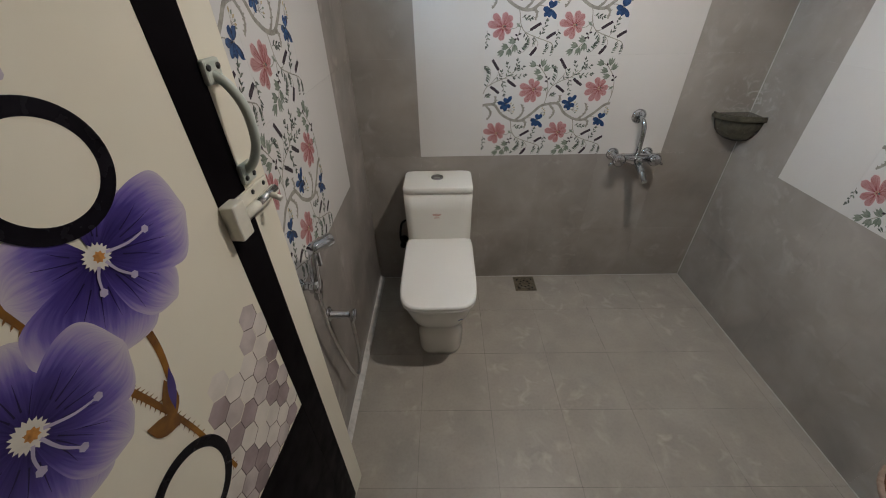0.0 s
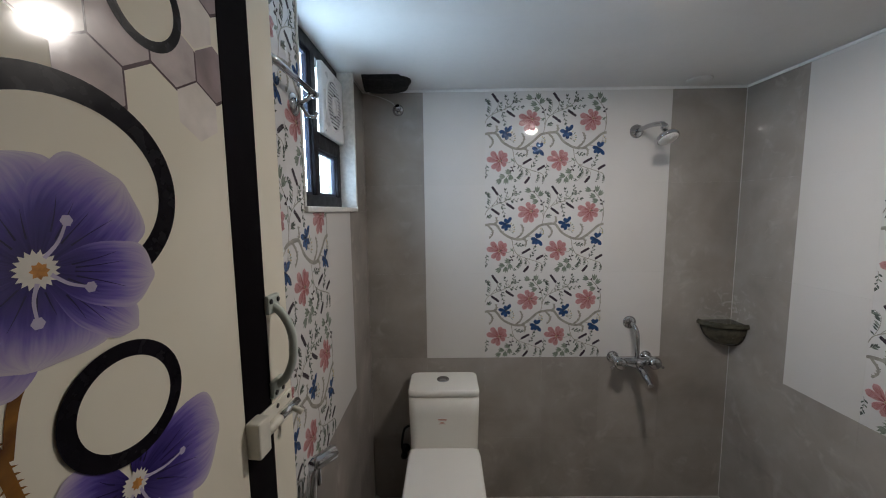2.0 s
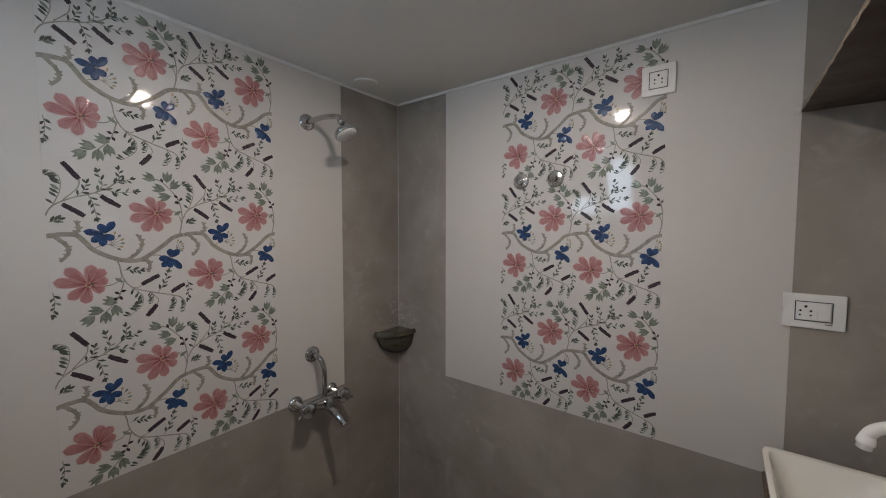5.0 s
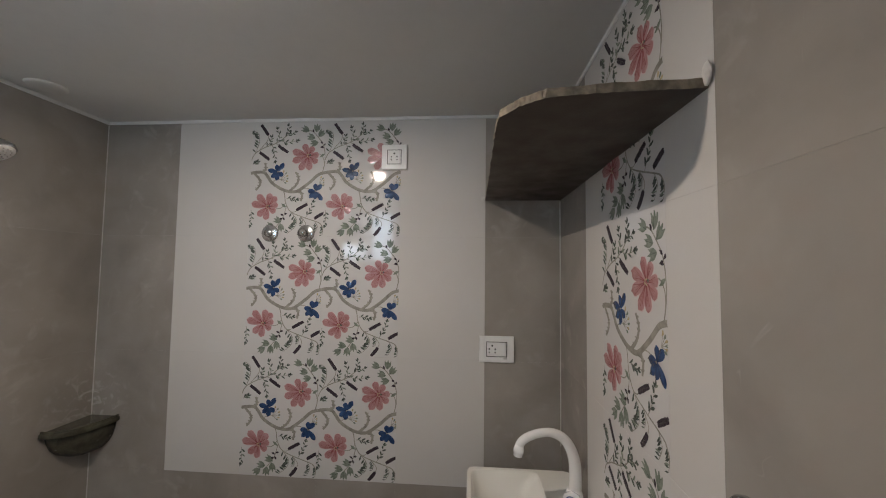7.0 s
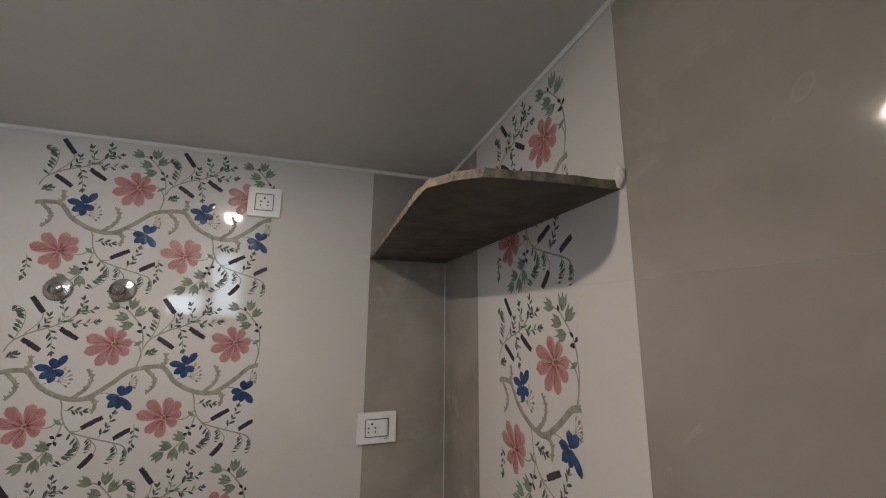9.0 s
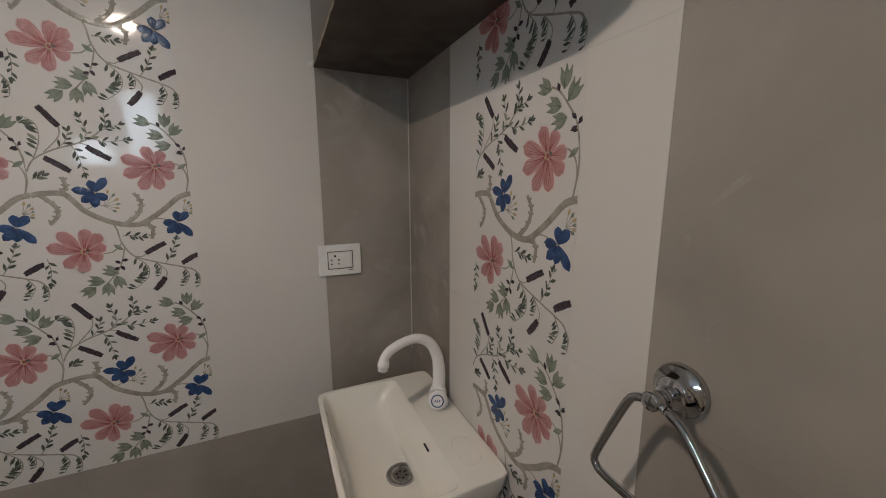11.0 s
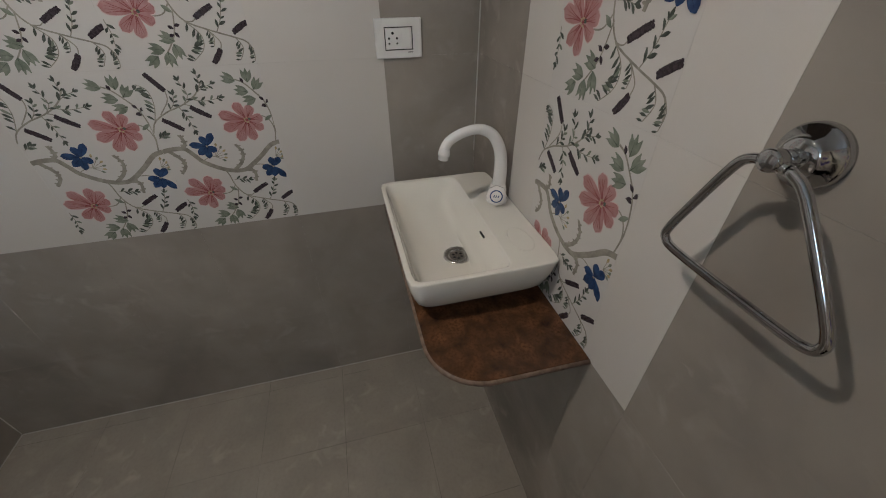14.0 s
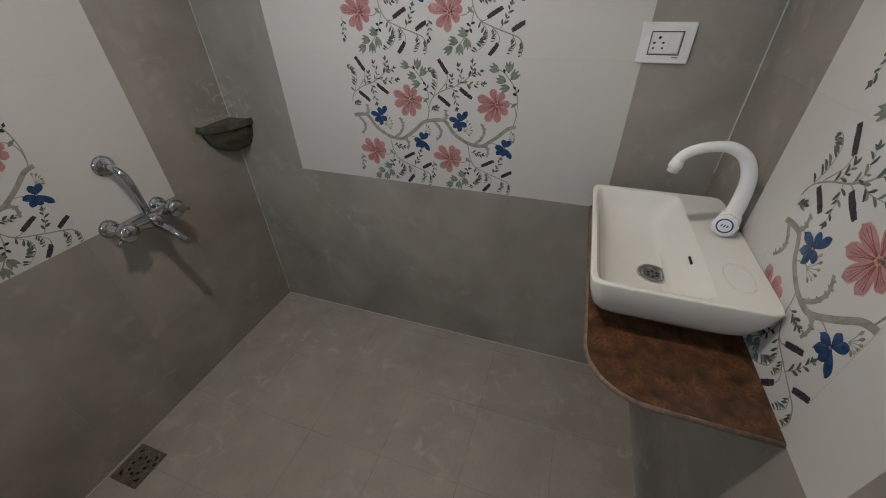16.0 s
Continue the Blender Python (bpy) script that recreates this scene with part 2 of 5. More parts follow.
RING_BLACK = material("black_ring_print", (0.006, 0.005, 0.008), 0.25, spread=0.3, scale=30, spec=0.12)
HEX_LIGHT = material("pale_mauve_hexagon_print", (0.68, 0.62, 0.56), 0.13, spread=0.12, scale=18)
HEX_DARK = material("deep_mauve_hexagon_print", (0.33, 0.26, 0.26), 0.13, spread=0.3, scale=14)
HEX_LINE = material("dark_hexagon_gap_print", (0.12, 0.085, 0.09), 0.13, spread=0.3, scale=30)
HEX_MID = material("mid_mauve_hexagon_print", (0.50, 0.43, 0.41), 0.13, spread=0.22, scale=18)

# ---- mesh helpers ----
def mesh_object(name, bm, mats, parent=None, smooth=False, label="", category="", group="", kind=""):
    me = bpy.data.meshes.new(name)
    if smooth:
        for f in bm.faces:
            f.smooth = True
    bm.to_mesh(me)
    bm.free()
    for m in (mats if isinstance(mats, (list, tuple)) else [mats]):
        me.materials.append(m)
    ob = new(name, me)
    ob.parent = parent
    return tagged(ob, label, category, group, kind)


def part(name, bm, mat, parent, label="", smooth=False):
    return mesh_object(name, bm, mat, parent, smooth, label)


def thing(name, at, label, category, group="", kind=""):
    ob = new(name)
    ob.empty_display_size = 0.05
    ob.location = at
    bpy.context.view_layer.update()
    return tagged(ob, label, category, group, kind)


def settle(ob):
    """Keep parts where they were modelled in world space when their thing has its origin elsewhere."""
    bpy.context.view_layer.update()
    for c in ob.children:
        c.matrix_parent_inverse = ob.matrix_world.inverted()
    return ob


def add_box(bm, a, b, bevel=0.0, mat=0, segments=2):
    vs = bmesh.ops.create_cube(bm, size=1)["verts"]
    for v in vs:
        v.co = Vector([(a[i] + b[i]) / 2 + v.co[i] * (b[i] - a[i]) for i in range(3)])
    fs = {f for v in vs for f in v.link_faces}
    for f in fs:
        f.material_index = mat
    if bevel:
        es = {e for f in fs for e in f.edges}
        bmesh.ops.bevel(bm, geom=list(es), offset=bevel, segments=segments, affect="EDGES", profile=0.5)
    return bm


def box(a, b, bevel=0.0):
    return add_box(bmesh.new(), a, b, bevel)


def add_tube(bm, pts, radius, n=12, mat=0, caps=True):
    """A round bar along a list of points; radius may be a list."""
    pts = [Vector(p) for p in pts]
    radii = radius if isinstance(radius, (list, tuple)) else [radius] * len(pts)
    rings, up = [], None
    for i, p in enumerate(pts):
        d = (pts[min(i + 1, len(pts) - 1)] - pts[max(i - 1, 0)]).normalized()
        if up is None:
            up = d.orthogonal().normalized()
        up = (up - d * up.dot(d)).normalized()
        side = d.cross(up)
        rings.append([bm.verts.new(p + radii[i] * (math.cos(2 * math.pi * k / n) * up + math.sin(2 * math.pi * k / n) * side)) for k in range(n)])
    for r, s in zip(rings, rings[1:]):
        for k in range(n):
            f = bm.faces.new((r[k], r[(k + 1) % n], s[(k + 1) % n], s[k]))
            f.material_index, f.smooth = mat, True
    if caps:
        for r in (rings[0][::-1], rings[-1]):
            bm.faces.new(r).material_index = mat
    bmesh.ops.recalc_face_normals(bm, faces=bm.faces)
    return bm


def tube(pts, radius, n=12):
    return add_tube(bmesh.new(), pts, radius, n)


def curve(pts, steps=6):
    """A smooth line through points."""
    pts = [Vector(p) for p in pts]
    out = []
    for i in range(len(pts) - 1):
        p0, p1, p2, p3 = pts[max(i - 1, 0)], pts[i], pts[i + 1], pts[min(i + 2, len(pts) - 1)]
        for k in range(steps):
            t = k / steps
            out.append(0.5 * (2 * p1 + (p2 - p0) * t + (2 * p0 - 5 * p1 + 4 * p2 - p3) * t * t + (3 * p1 - p0 - 3 * p2 + p3) * t ** 3))
    return out + [pts[-1]]


def lathe(origin, axis, profile, n=24):
    """A turned body: profile of (distance along the axis, radius)."""
    axis = Vector(axis).normalized()
    o = Vector(origin)
    u = axis.orthogonal().normalized()
    w = axis.cross(u)
    bm = bmesh.new()
    rings = []
    for s, r in profile:
        if r < 1e-6:
            rings.append([bm.verts.new(o + axis * s)])
        else:
            rings.append([bm.verts.new(o + axis * s + r * (math.cos(2 * math.pi * k / n) * u + math.sin(2 * math.pi * k / n) * w)) for k in range(n)])
    for a, b in zip(rings, rings[1:]):
        for k in range(n):
            k2 = (k + 1) % n
            if len(a) == 1 and len(b) == 1:
                continue
            if len(a) == 1:
                f = bm.faces.new((a[0], b[k2], b[k]))
            elif len(b) == 1:
                f = bm.faces.new((a[k], a[k2], b[0]))
            else:
                f = bm.faces.new((a[k], a[k2], b[k2], b[k]))
            f.smooth = True
    for r in (rings[0], rings[-1]):
        if len(r) > 1:
            bm.faces.new(r)
    bmesh.ops.recalc_face_normals(bm, faces=bm.faces)
    return bm


def oval(cx, cy, z, hx, hy, e_front=4.0, e_back=None, n=48):
    """A rounded rectangle as points; the two ends may be rounded differently."""
    out = []
    for k in range(n):
        a = 2 * math.pi * k / n
        c, s = math.cos(a), math.sin(a)
        e = e_front if s < 0 else (e_back or e_front)
        r = (abs(c) ** e + abs(s) ** e) ** (-1 / e)
        out.append(Vector((cx + hx * c * r, cy + hy * s * r, z)))
    return out


def loft(loops, close_first=True, close_last=True):
    bm = bmesh.new()
    rings = [[bm.verts.new(p) for p in loop] for loop in loops]
    n = len(rings[0])
    for r, s in zip(rings, rings[1:]):
        for k in range(n):
            bm.faces.new((r[k], r[(k + 1) % n], s[(k + 1) % n], s[k])).smooth = True
    if close_first:
        bm.faces.new(rings[0][::-1])
    if close_last:
        bm.faces.new(rings[-1])
    bmesh.ops.recalc_face_normals(bm, faces=bm.faces)
    return bm


def slab(outline, z0, z1, bevel=0.002):
    """A flat plate with the given outline in plan."""
    bm = bmesh.new()
    f = bm.faces.new([bm.verts.new((x, y, z0)) for x, y in outline])
    ext = bmesh.ops.extrude_face_region(bm, geom=[f])
    bmesh.ops.translate(bm, vec=(0, 0, z1 - z0), verts=[g for g in ext["geom"] if isinstance(g, bmesh.types.BMVert)])
    bmesh.ops.recalc_face_normals(bm, faces=bm.faces)
    if bevel:
        es = [e for e in bm.edges if abs(e.verts[0].co.z - e.verts[1].co.z) < 1e-6]
        bmesh.ops.bevel(bm, geom=es, offset=bevel, segments=2, affect="EDGES", profile=0.5)
    return bm


class Relief:
    """Thin raised shapes on a flat face: x right, y up, z out. Gathers vertices, faces and material slots."""

    def __init__(self, lift=0.0):
        self.v, self.f, self.m, self.lift = [], [], [], lift
        self.uv = {}

    def add(self, verts, faces, slot):
        b = len(self.v)
        self.v += [(x, y, z + self.lift) for x, y, z in verts]
        self.f += [tuple(b + i for i in f) for f in faces]
        self.m += [slot] * len(faces)

    def petal(self, x, y, angle, length, width, slot, h=0.0011, n=6, tip=0.62, base=0.0003, point=1.0):
        """A leaf or petal from (x, y) outwards, widest at tip (0..1), domed along its middle."""
        ca, sa = math.cos(angle), math.sin(angle)
        verts, faces = [], []
        for i in range(n + 1):
            t = i / n
            w = width / 2 * (math.sin(math.pi * min(1, t / (2 * tip))) if t < tip else math.cos(math.pi / 2 * ((t - tip) / (1 - tip)) ** point))
            w = max(w, width * 0.02)
            for s, z in ((-1, base), (0, h), (1, base)):
                px, py = t * length, s * w
                verts.append((x + px * ca - py * sa, y + px * sa + py * ca, z))
        for i in range(n):
            for k in range(2):
                a = 3 * i + k
                faces.append((a, a + 3, a + 4, a + 1))
        self.add(verts, faces, slot)

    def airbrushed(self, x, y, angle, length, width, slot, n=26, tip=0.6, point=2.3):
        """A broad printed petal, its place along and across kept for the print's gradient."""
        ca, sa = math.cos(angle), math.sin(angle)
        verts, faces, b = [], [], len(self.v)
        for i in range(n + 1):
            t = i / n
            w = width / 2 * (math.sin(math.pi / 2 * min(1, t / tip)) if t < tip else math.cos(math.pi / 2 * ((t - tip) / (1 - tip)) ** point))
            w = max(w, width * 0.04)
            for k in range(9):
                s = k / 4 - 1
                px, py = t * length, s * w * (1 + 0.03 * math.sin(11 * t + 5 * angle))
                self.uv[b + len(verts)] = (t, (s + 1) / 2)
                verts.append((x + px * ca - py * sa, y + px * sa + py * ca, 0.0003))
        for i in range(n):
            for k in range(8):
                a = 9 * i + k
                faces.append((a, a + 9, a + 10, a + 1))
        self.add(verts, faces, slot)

    def stroke(self, pts, width, slot, h=0.0008, steps=5, taper=0.0, base=0.0002):
        line = curve([(p[0], p[1], 0) for p in pts], steps)
        verts, faces = [], []
        for i, p in enumerate(line):
            d = line[min(i + 1, len(line) - 1)] - line[max(i - 1, 0)]
            nx, ny = -d.y, d.x
            l = math.hypot(nx, ny) or 1
            w = width / 2 * (1 - taper * i / (len(line) - 1))
            for s, z in ((-1, base), (0, h), (1, base)):
                verts.append((p.x - s * nx / l * w, p.y - s * ny / l * w, z))
        for i in range(len(line) - 1):
            for k in range(2):
                a = 3 * i + k
                faces.append((a, a + 1, a + 4, a + 3))
        self.add(verts, faces, slot)
        return line

    def disc(self, x, y, r, slot, h=0.001, n=10, ragged=0.0, ry=None, base=0.0003):
        verts, faces = [(x, y, h)], []
        for k in range(n):
            q = r * (1 - (ragged if k % 2 else 0))
            verts.append((x + q * math.cos(2 * math.pi * k / n), y + (ry or r) / r * q * math.sin(2 * math.pi * k / n), base))
        for k in range(n):
            faces.append((0, 1 + k, 1 + (k + 1) % n))
        self.add(verts, faces, slot)

    def ring(self, x, y, rx, ry, width, slot, z=0.0006, n=56, tilt=0.0):
        verts, faces = [], []
        ct, st = math.cos(tilt), math.sin(tilt)
        for k in range(n):
            a = 2 * math.pi * k / n
            for q, zz in ((0, 0.0002), (0.5, z), (1, 0.0002)):
                px, py = (rx - width * q) * math.cos(a), (ry - width * q) * math.sin(a)
                verts.append((x + px * ct - py * st, y + px * st + py * ct, zz))
        for k in range(n):
            for j in range(2):
                a, b = 3 * k + j, 3 * ((k + 1) % n) + j
                faces.append((a, b, b + 1, a + 1))
        self.add(verts, faces, slot)

    def mesh(self, name, mats):
        me = bpy.data.meshes.new(name)
        me.from_pydata(self.v, [], self.f)
        for m in mats:
            me.materials.append(m)
        me.polygons.foreach_set("material_index", self.m)
        me.polygons.foreach_set("use_smooth", [True] * len(self.f))
        bm = bmesh.new()
        bm.from_mesh(me)
        bmesh.ops.recalc_face_normals(bm, faces=bm.faces)
        for f in bm.faces:
            if f.normal.z < 0:
                f.normal_flip()
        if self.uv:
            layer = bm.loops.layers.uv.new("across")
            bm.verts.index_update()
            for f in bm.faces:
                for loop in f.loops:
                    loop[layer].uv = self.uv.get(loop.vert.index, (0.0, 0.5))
        bm.to_mesh(me)
        bm.free()
        me.update()
        return me

# ---- large structure ----
WT = 0.12  # wall thickness
TT = 0.008  # tile thickness
GR = 0.0006  # depth of the grouted joints
WY0, WY1, WZ0 = 1.192, 1.788, 1.575  # window opening in the left wall, up to the ceiling
DX0, DX1, DZ = -0.205, 0.455, 2.06  # doorway in the front wall


def structure(name, bm, mat, label, category):
    return mesh_object(name, bm, mat, None, False, label, category, kind="structure")


floor = structure("floor", box((XL - WT, YF - 1.6, -0.1), (XR + WT, YB + WT, -GR)), FLOOR_GROUT,
                  "square grey stone-look floor tiles with dark worn joints", "floor")
ceiling = structure("ceiling", box((XL - WT, YF - 1.6, H), (XR + WT, YB + WT, H + 0.1)), PLASTER,
                    "flat white painted ceiling with a slightly uneven surface", "ceiling")
wall_back = structure("wall_back", box((XL - WT, YB + GR, -0.02), (XR + WT, YB + WT, H)), GROUT,
                      "grey tiled wall with a white panel and flower tiles", "wall")
wall_right = structure("wall_right", box((XR + GR, YF - WT, -0.02), (XR + WT, YB + GR, H)), GROUT,
                       "grey tiled wall with a white panel and flower tiles", "wall")
bm = bmesh.new()
add_box(bm, (DX1, YF - WT, -0.02), (XR + GR, YF - GR, H))
add_box(bm, (XL - WT, YF - WT, -0.02), (DX0, YF - GR, H))
add_box(bm, (DX0, YF - WT, DZ), (DX1, YF - GR, H))
wall_front = structure("wall_front", bm, GROUT, "grey tiled wall with a narrow flower strip beside the doorway", "wall")
bm = bmesh.new()
add_box(bm, (XL - WT, YF - GR, -0.02), (XL - GR, YB + GR, WZ0))
add_box(bm, (XL - WT, YF - TT, WZ0), (XL - GR, WY0, H))
add_box(bm, (XL - WT, WY1, WZ0), (XL - GR, YB + GR, H))
wall_left = structure("wall_left", bm, GROUT, "grey tiled wall with flower tiles below a small window", "wall")
# passage outside the doorway, closed all round
bm = bmesh.new()
add_box(bm, (XL - WT - 0.1, YF - 1.6, -0.02), (XL - WT, YF - WT, H))
add_box(bm, (XR + WT, YF - 1.6, -0.02), (XR + WT + 0.1, YF - WT, H))
add_box(bm, (XL - WT - 0.1, YF - 1.7, -0.02), (XR + WT + 0.1, YF - 1.6, H))
structure("wall_passage", bm, CORRIDOR, "plain cream painted walls of the passage outside", "wall")
bm = bmesh.new()
add_box(bm, (DX0 - 0.002, YF - WT - 0.01, 0), (DX0 + 0.03, YF + 0.004, DZ), 0.002)
add_box(bm, (DX1 - 0.03, YF - WT - 0.01, 0), (DX1 + 0.002, YF + 0.004, DZ), 0.002)
add_box(bm, (DX0 + 0.03, YF - WT - 0.01, DZ - 0.03), (DX1 - 0.03, YF + 0.004, DZ), 0.002)
structure("trim_doorway", bm, DOOR_CREAM, "cream painted frame round the bathroom doorway", "door frame")
# cement fillet along the foot of the left wall
bm = bmesh.new()
vs = [bm.verts.new(p) for p in ((XL, YF, 0.001), (XL + 0.022, YF, 0.001), (XL, YF, 0.016), (XL, YB, 0.001), (XL + 0.026, YB, 0.001), (XL, YB, 0.02))]
for f in ((0, 1, 2), (3, 5, 4), (1, 4, 5, 2), (0, 3, 4, 1), (0, 2, 5, 3)):
    bm.faces.new([vs[i] for i in f])
structure("trim_floor_fillet", bm, GROUT, "pale cement fillet where the wall meets the floor", "trim")
# putty line between tiles and ceiling
bm = bmesh.new()
add_box(bm, (XL, YB - 0.004, H - 0.0135), (XR, YB + TT, H - 0.0005), 0.002)
add_box(bm, (XR - 0.004, YF, H - 0.0125), (XR + TT, YB - 0.004, H - 0.0005), 0.002)
add_box(bm, (DX1, YF - TT, H - 0.0135), (XR - 0.004, YF + 0.004, H - 0.0005), 0.002)
add_box(bm, (XL - TT, YF, H - 0.0135), (XL + 0.004, WY0 - 0.03, H - 0.0005), 0.002)
structure("trim_ceiling_putty", bm, PLASTER, "thin white putty line between wall tiles and ceiling", "trim")

# grout in the corners
bm = bmesh.new()
add_box(bm, (XR - 0.0035, YB - 0.0035, 0.004), (XR, YB, H - 0.015), 0.0012, segments=1)
add_box(bm, (XL + 0.03, YB - 0.004, 0.0002), (XR - 0.0035, YB, 0.0042), 0.0012, segments=1)
add_box(bm, (XR - 0.004, YF, 0.0002), (XR, YB - 0.004, 0.0042), 0.0012, segments=1)
add_box(bm, (XR - 0.0035, YF, 0.005), (XR, YF + 0.0035, 0.79), 0.0012, segments=1)
add_box(bm, (XR - 0.0035, YF, 0.96), (XR, YF + 0.0035, 1.835), 0.0012, segments=1)
structure("trim_corner_grout", bm, GROUT, "thin pale grout lines in the tiled corners", "trim")

# ---- things: toilet side ----
def toilet():
    t = thing("toilet", (0.135, 1.70, 0), "white one-piece ceramic toilet with closed lid against the tiled wall", "toilet")
    x = 0.137
    pedestal = [oval(x, 1.70, 0.0, 0.117, 0.290, 4.2, 6), oval(x, 1.70, 0.02, 0.120, 0.294, 4.2, 6), oval(x, 1.692, 0.14, 0.121, 0.300, 4.2, 6),
                oval(x, 1.680, 0.22, 0.124, 0.312, 4.0, 6), oval(x, 1.662, 0.28, 0.138, 0.332, 3.8, 7), oval(x, 1.650, 0.32, 0.155, 0.344, 3.6, 8),
                oval(x, 1.646, 0.36, 0.165, 0.347, 3.8, 8), oval(x, 1.646, 0.393, 0.166, 0.347, 3.8, 8), oval(x, 1.646, 0.398, 0.160, 0.342, 3.8, 8)]
    part("bowl", loft(pedestal), CERAMIC, t)
    lid = []
    for z, g in ((0.400, -0.006), (0.403, 0), (0.413, 0.001), (0.4135, -0.003), (0.4155, -0.003), (0.416, 0.001), (0.428, 0.0), (0.4325, -0.008)):
        lid.append(oval(x, 1.558, z, 0.170 + g, 0.262 + g, 4.8, 16))
    part("seat_lid", loft(lid), SEAT_PLASTIC, t, "smooth white plastic lid, closed")
    tank = [oval(x, 1.905, 0.36, 0.164, 0.095, 16), oval(x, 1.905, 0.45, 0.165, 0.097, 16), oval(x, 1.901, 0.60, 0.168, 0.102, 16), oval(x, 1.899, 0.696, 0.169, 0.104, 16)]
    part("tank", loft(tank), CERAMIC, t)
    top = [oval(x, 1.899, 0.698, 0.167, 0.102, 16), oval(x, 1.898, 0.6985, 0.170, 0.1055, 15), oval(x, 1.898, 0.716, 0.1705, 0.106, 15),
           oval(x, 1.898, 0.726, 0.169, 0.1045, 14), oval(x, 1.898, 0.730, 0.163, 0.099, 12)]
    part("tank_lid", loft(top), CERAMIC, t)
    part("flush_button", lathe((x - 0.004, 1.915, 0.729), (0, 0, 1), [(0, 0.031), (0.003, 0.031), (0.005, 0.029), (0.0055, 0.020), (0.0045, 0.019), (0.006, 0.017), (0.0065, 0)]), CHROME, t, "round chrome dual flush button")
    r = Relief()
    for k, (w, yy) in enumerate(((0.042, 0.010), (0.036, 0.004), (0.018, -0.005), (0.03, -0.011))):
        r.stroke([(-w / 2, yy), (0, yy + 0.001), (w / 2, yy)], 0.003, 0, 0.0002, 3, 0, 0.0001)
    me = r.mesh("sticker", [STICKER])
    ob = new("sticker", me)
    ob.parent = t
    ob["label"] = "small faded red printed sticker"
    ob.matrix_basis = pose(0.128, 1.7985, 0.575, 90 - 2, 0, 0)
    r = Relief()
    r.stroke([(-0.022, 0), (-0.012, 0.003), (-0.004, -0.002), (0.004, 0.003), (0.012, -0.001)], 0.004, 0, 0.0002, 4, 0, 0.0001)
    me = r.mesh("maker_mark", [BLUE_INK])
    ob2 = new("maker_mark", me)
    ob2.parent = t
    ob2.matrix_basis = pose(0.228, 1.3125, 0.345, 78, 0, 12)
    part("inlet_valve", lathe((-0.075, 2.012, 0.30), (0, -1, 0), [(0, 0.024), (0.006, 0.024), (0.009, 0.012), (0.05, 0.012), (0.052, 0.017), (0.075, 0.016), (0.078, 0)]), BLACK_FRAME, t, "dark supply valve")
    part("supply_hose", tube(curve([(-0.075, 1.955, 0.30), (-0.085, 1.94, 0.36), (-0.07, 1.94, 0.45), (-0.03, 1.945, 0.47)]), 0.006), BLACK_FRAME, t)
    return settle(t)


toilet()


def jet_spray():
    s = thing("jet_spray", (XL, 1.03, 0.86), "chrome hand spray hanging in its holder with a looped steel hose", "hand spray")
    hx = XL + 0.045
    part("holder", lathe((XL, 1.035, 0.845), (1, 0, 0), [(0, 0.020), (0.004, 0.020), (0.006, 0.013), (0.03, 0.013), (0.034, 0.022), (0.058, 0.022), (0.06, 0.0)]), CHROME, s)
    part("spray_body", tube([(hx, 1.035, 0.80), (hx + 0.002, 1.04, 0.86), (hx + 0.006, 1.05, 0.93), (hx + 0.012, 1.07, 0.965)], [0.013, 0.0145, 0.013, 0.015]), CHROME, s)
    part("spray_head", lathe((hx + 0.012, 1.055, 0.962), (0.45, 0.85, -0.1), [(-0.012, 0.012), (0.004, 0.018), (0.035, 0.0185), (0.062, 0.020), (0.066, 0.018), (0.067, 0)]), CHROME, s)
    part("trigger", box((hx + 0.016, 1.055, 0.90), (hx + 0.024, 1.066, 0.95), 0.002), CHROME, s)
    hose = curve([(hx, 1.035, 0.80), (hx - 0.004, 1.05, 0.66), (hx, 1.09, 0.46), (hx + 0.004, 1.135, 0.30), (hx + 0.01, 1.165, 0.262), (hx + 0.018, 1.185, 0.31), (hx + 0.026, 1.18, 0.44), (hx + 0.032, 1.165, 0.55), (hx + 0.036, 1.160, 0.585)], 8)
    part("hose", tube(hose, 0.0075, 10), DULL_CHROME, s, "flexible ribbed steel hose")
    part("valve_flange", lathe((XL, 1.16, 0.60), (1, 0, 0), [(0, 0.030), (0.004, 0.030), (0.010, 0.022), (0.012, 0.013), (0.075, 0.013), (0.078, 0.0)]), CHROME, s)
    part("valve_handle", lathe((XL + 0.085, 1.16, 0.60), (1, 0, 0), [(-0.012, 0.011), (0.0, 0.021), (0.008, 0.022), (0.012, 0.019), (0.013, 0)]), CHROME, s)
    part("valve_outlet", tube([(XL + 0.081, 1.16, 0.60), (XL + 0.081, 1.16, 0.575)], 0.009), CHROME, s)
    settle(s)
    s.location.y -= 0.03
    s.location.z -= 0.03
    return s


jet_spray()


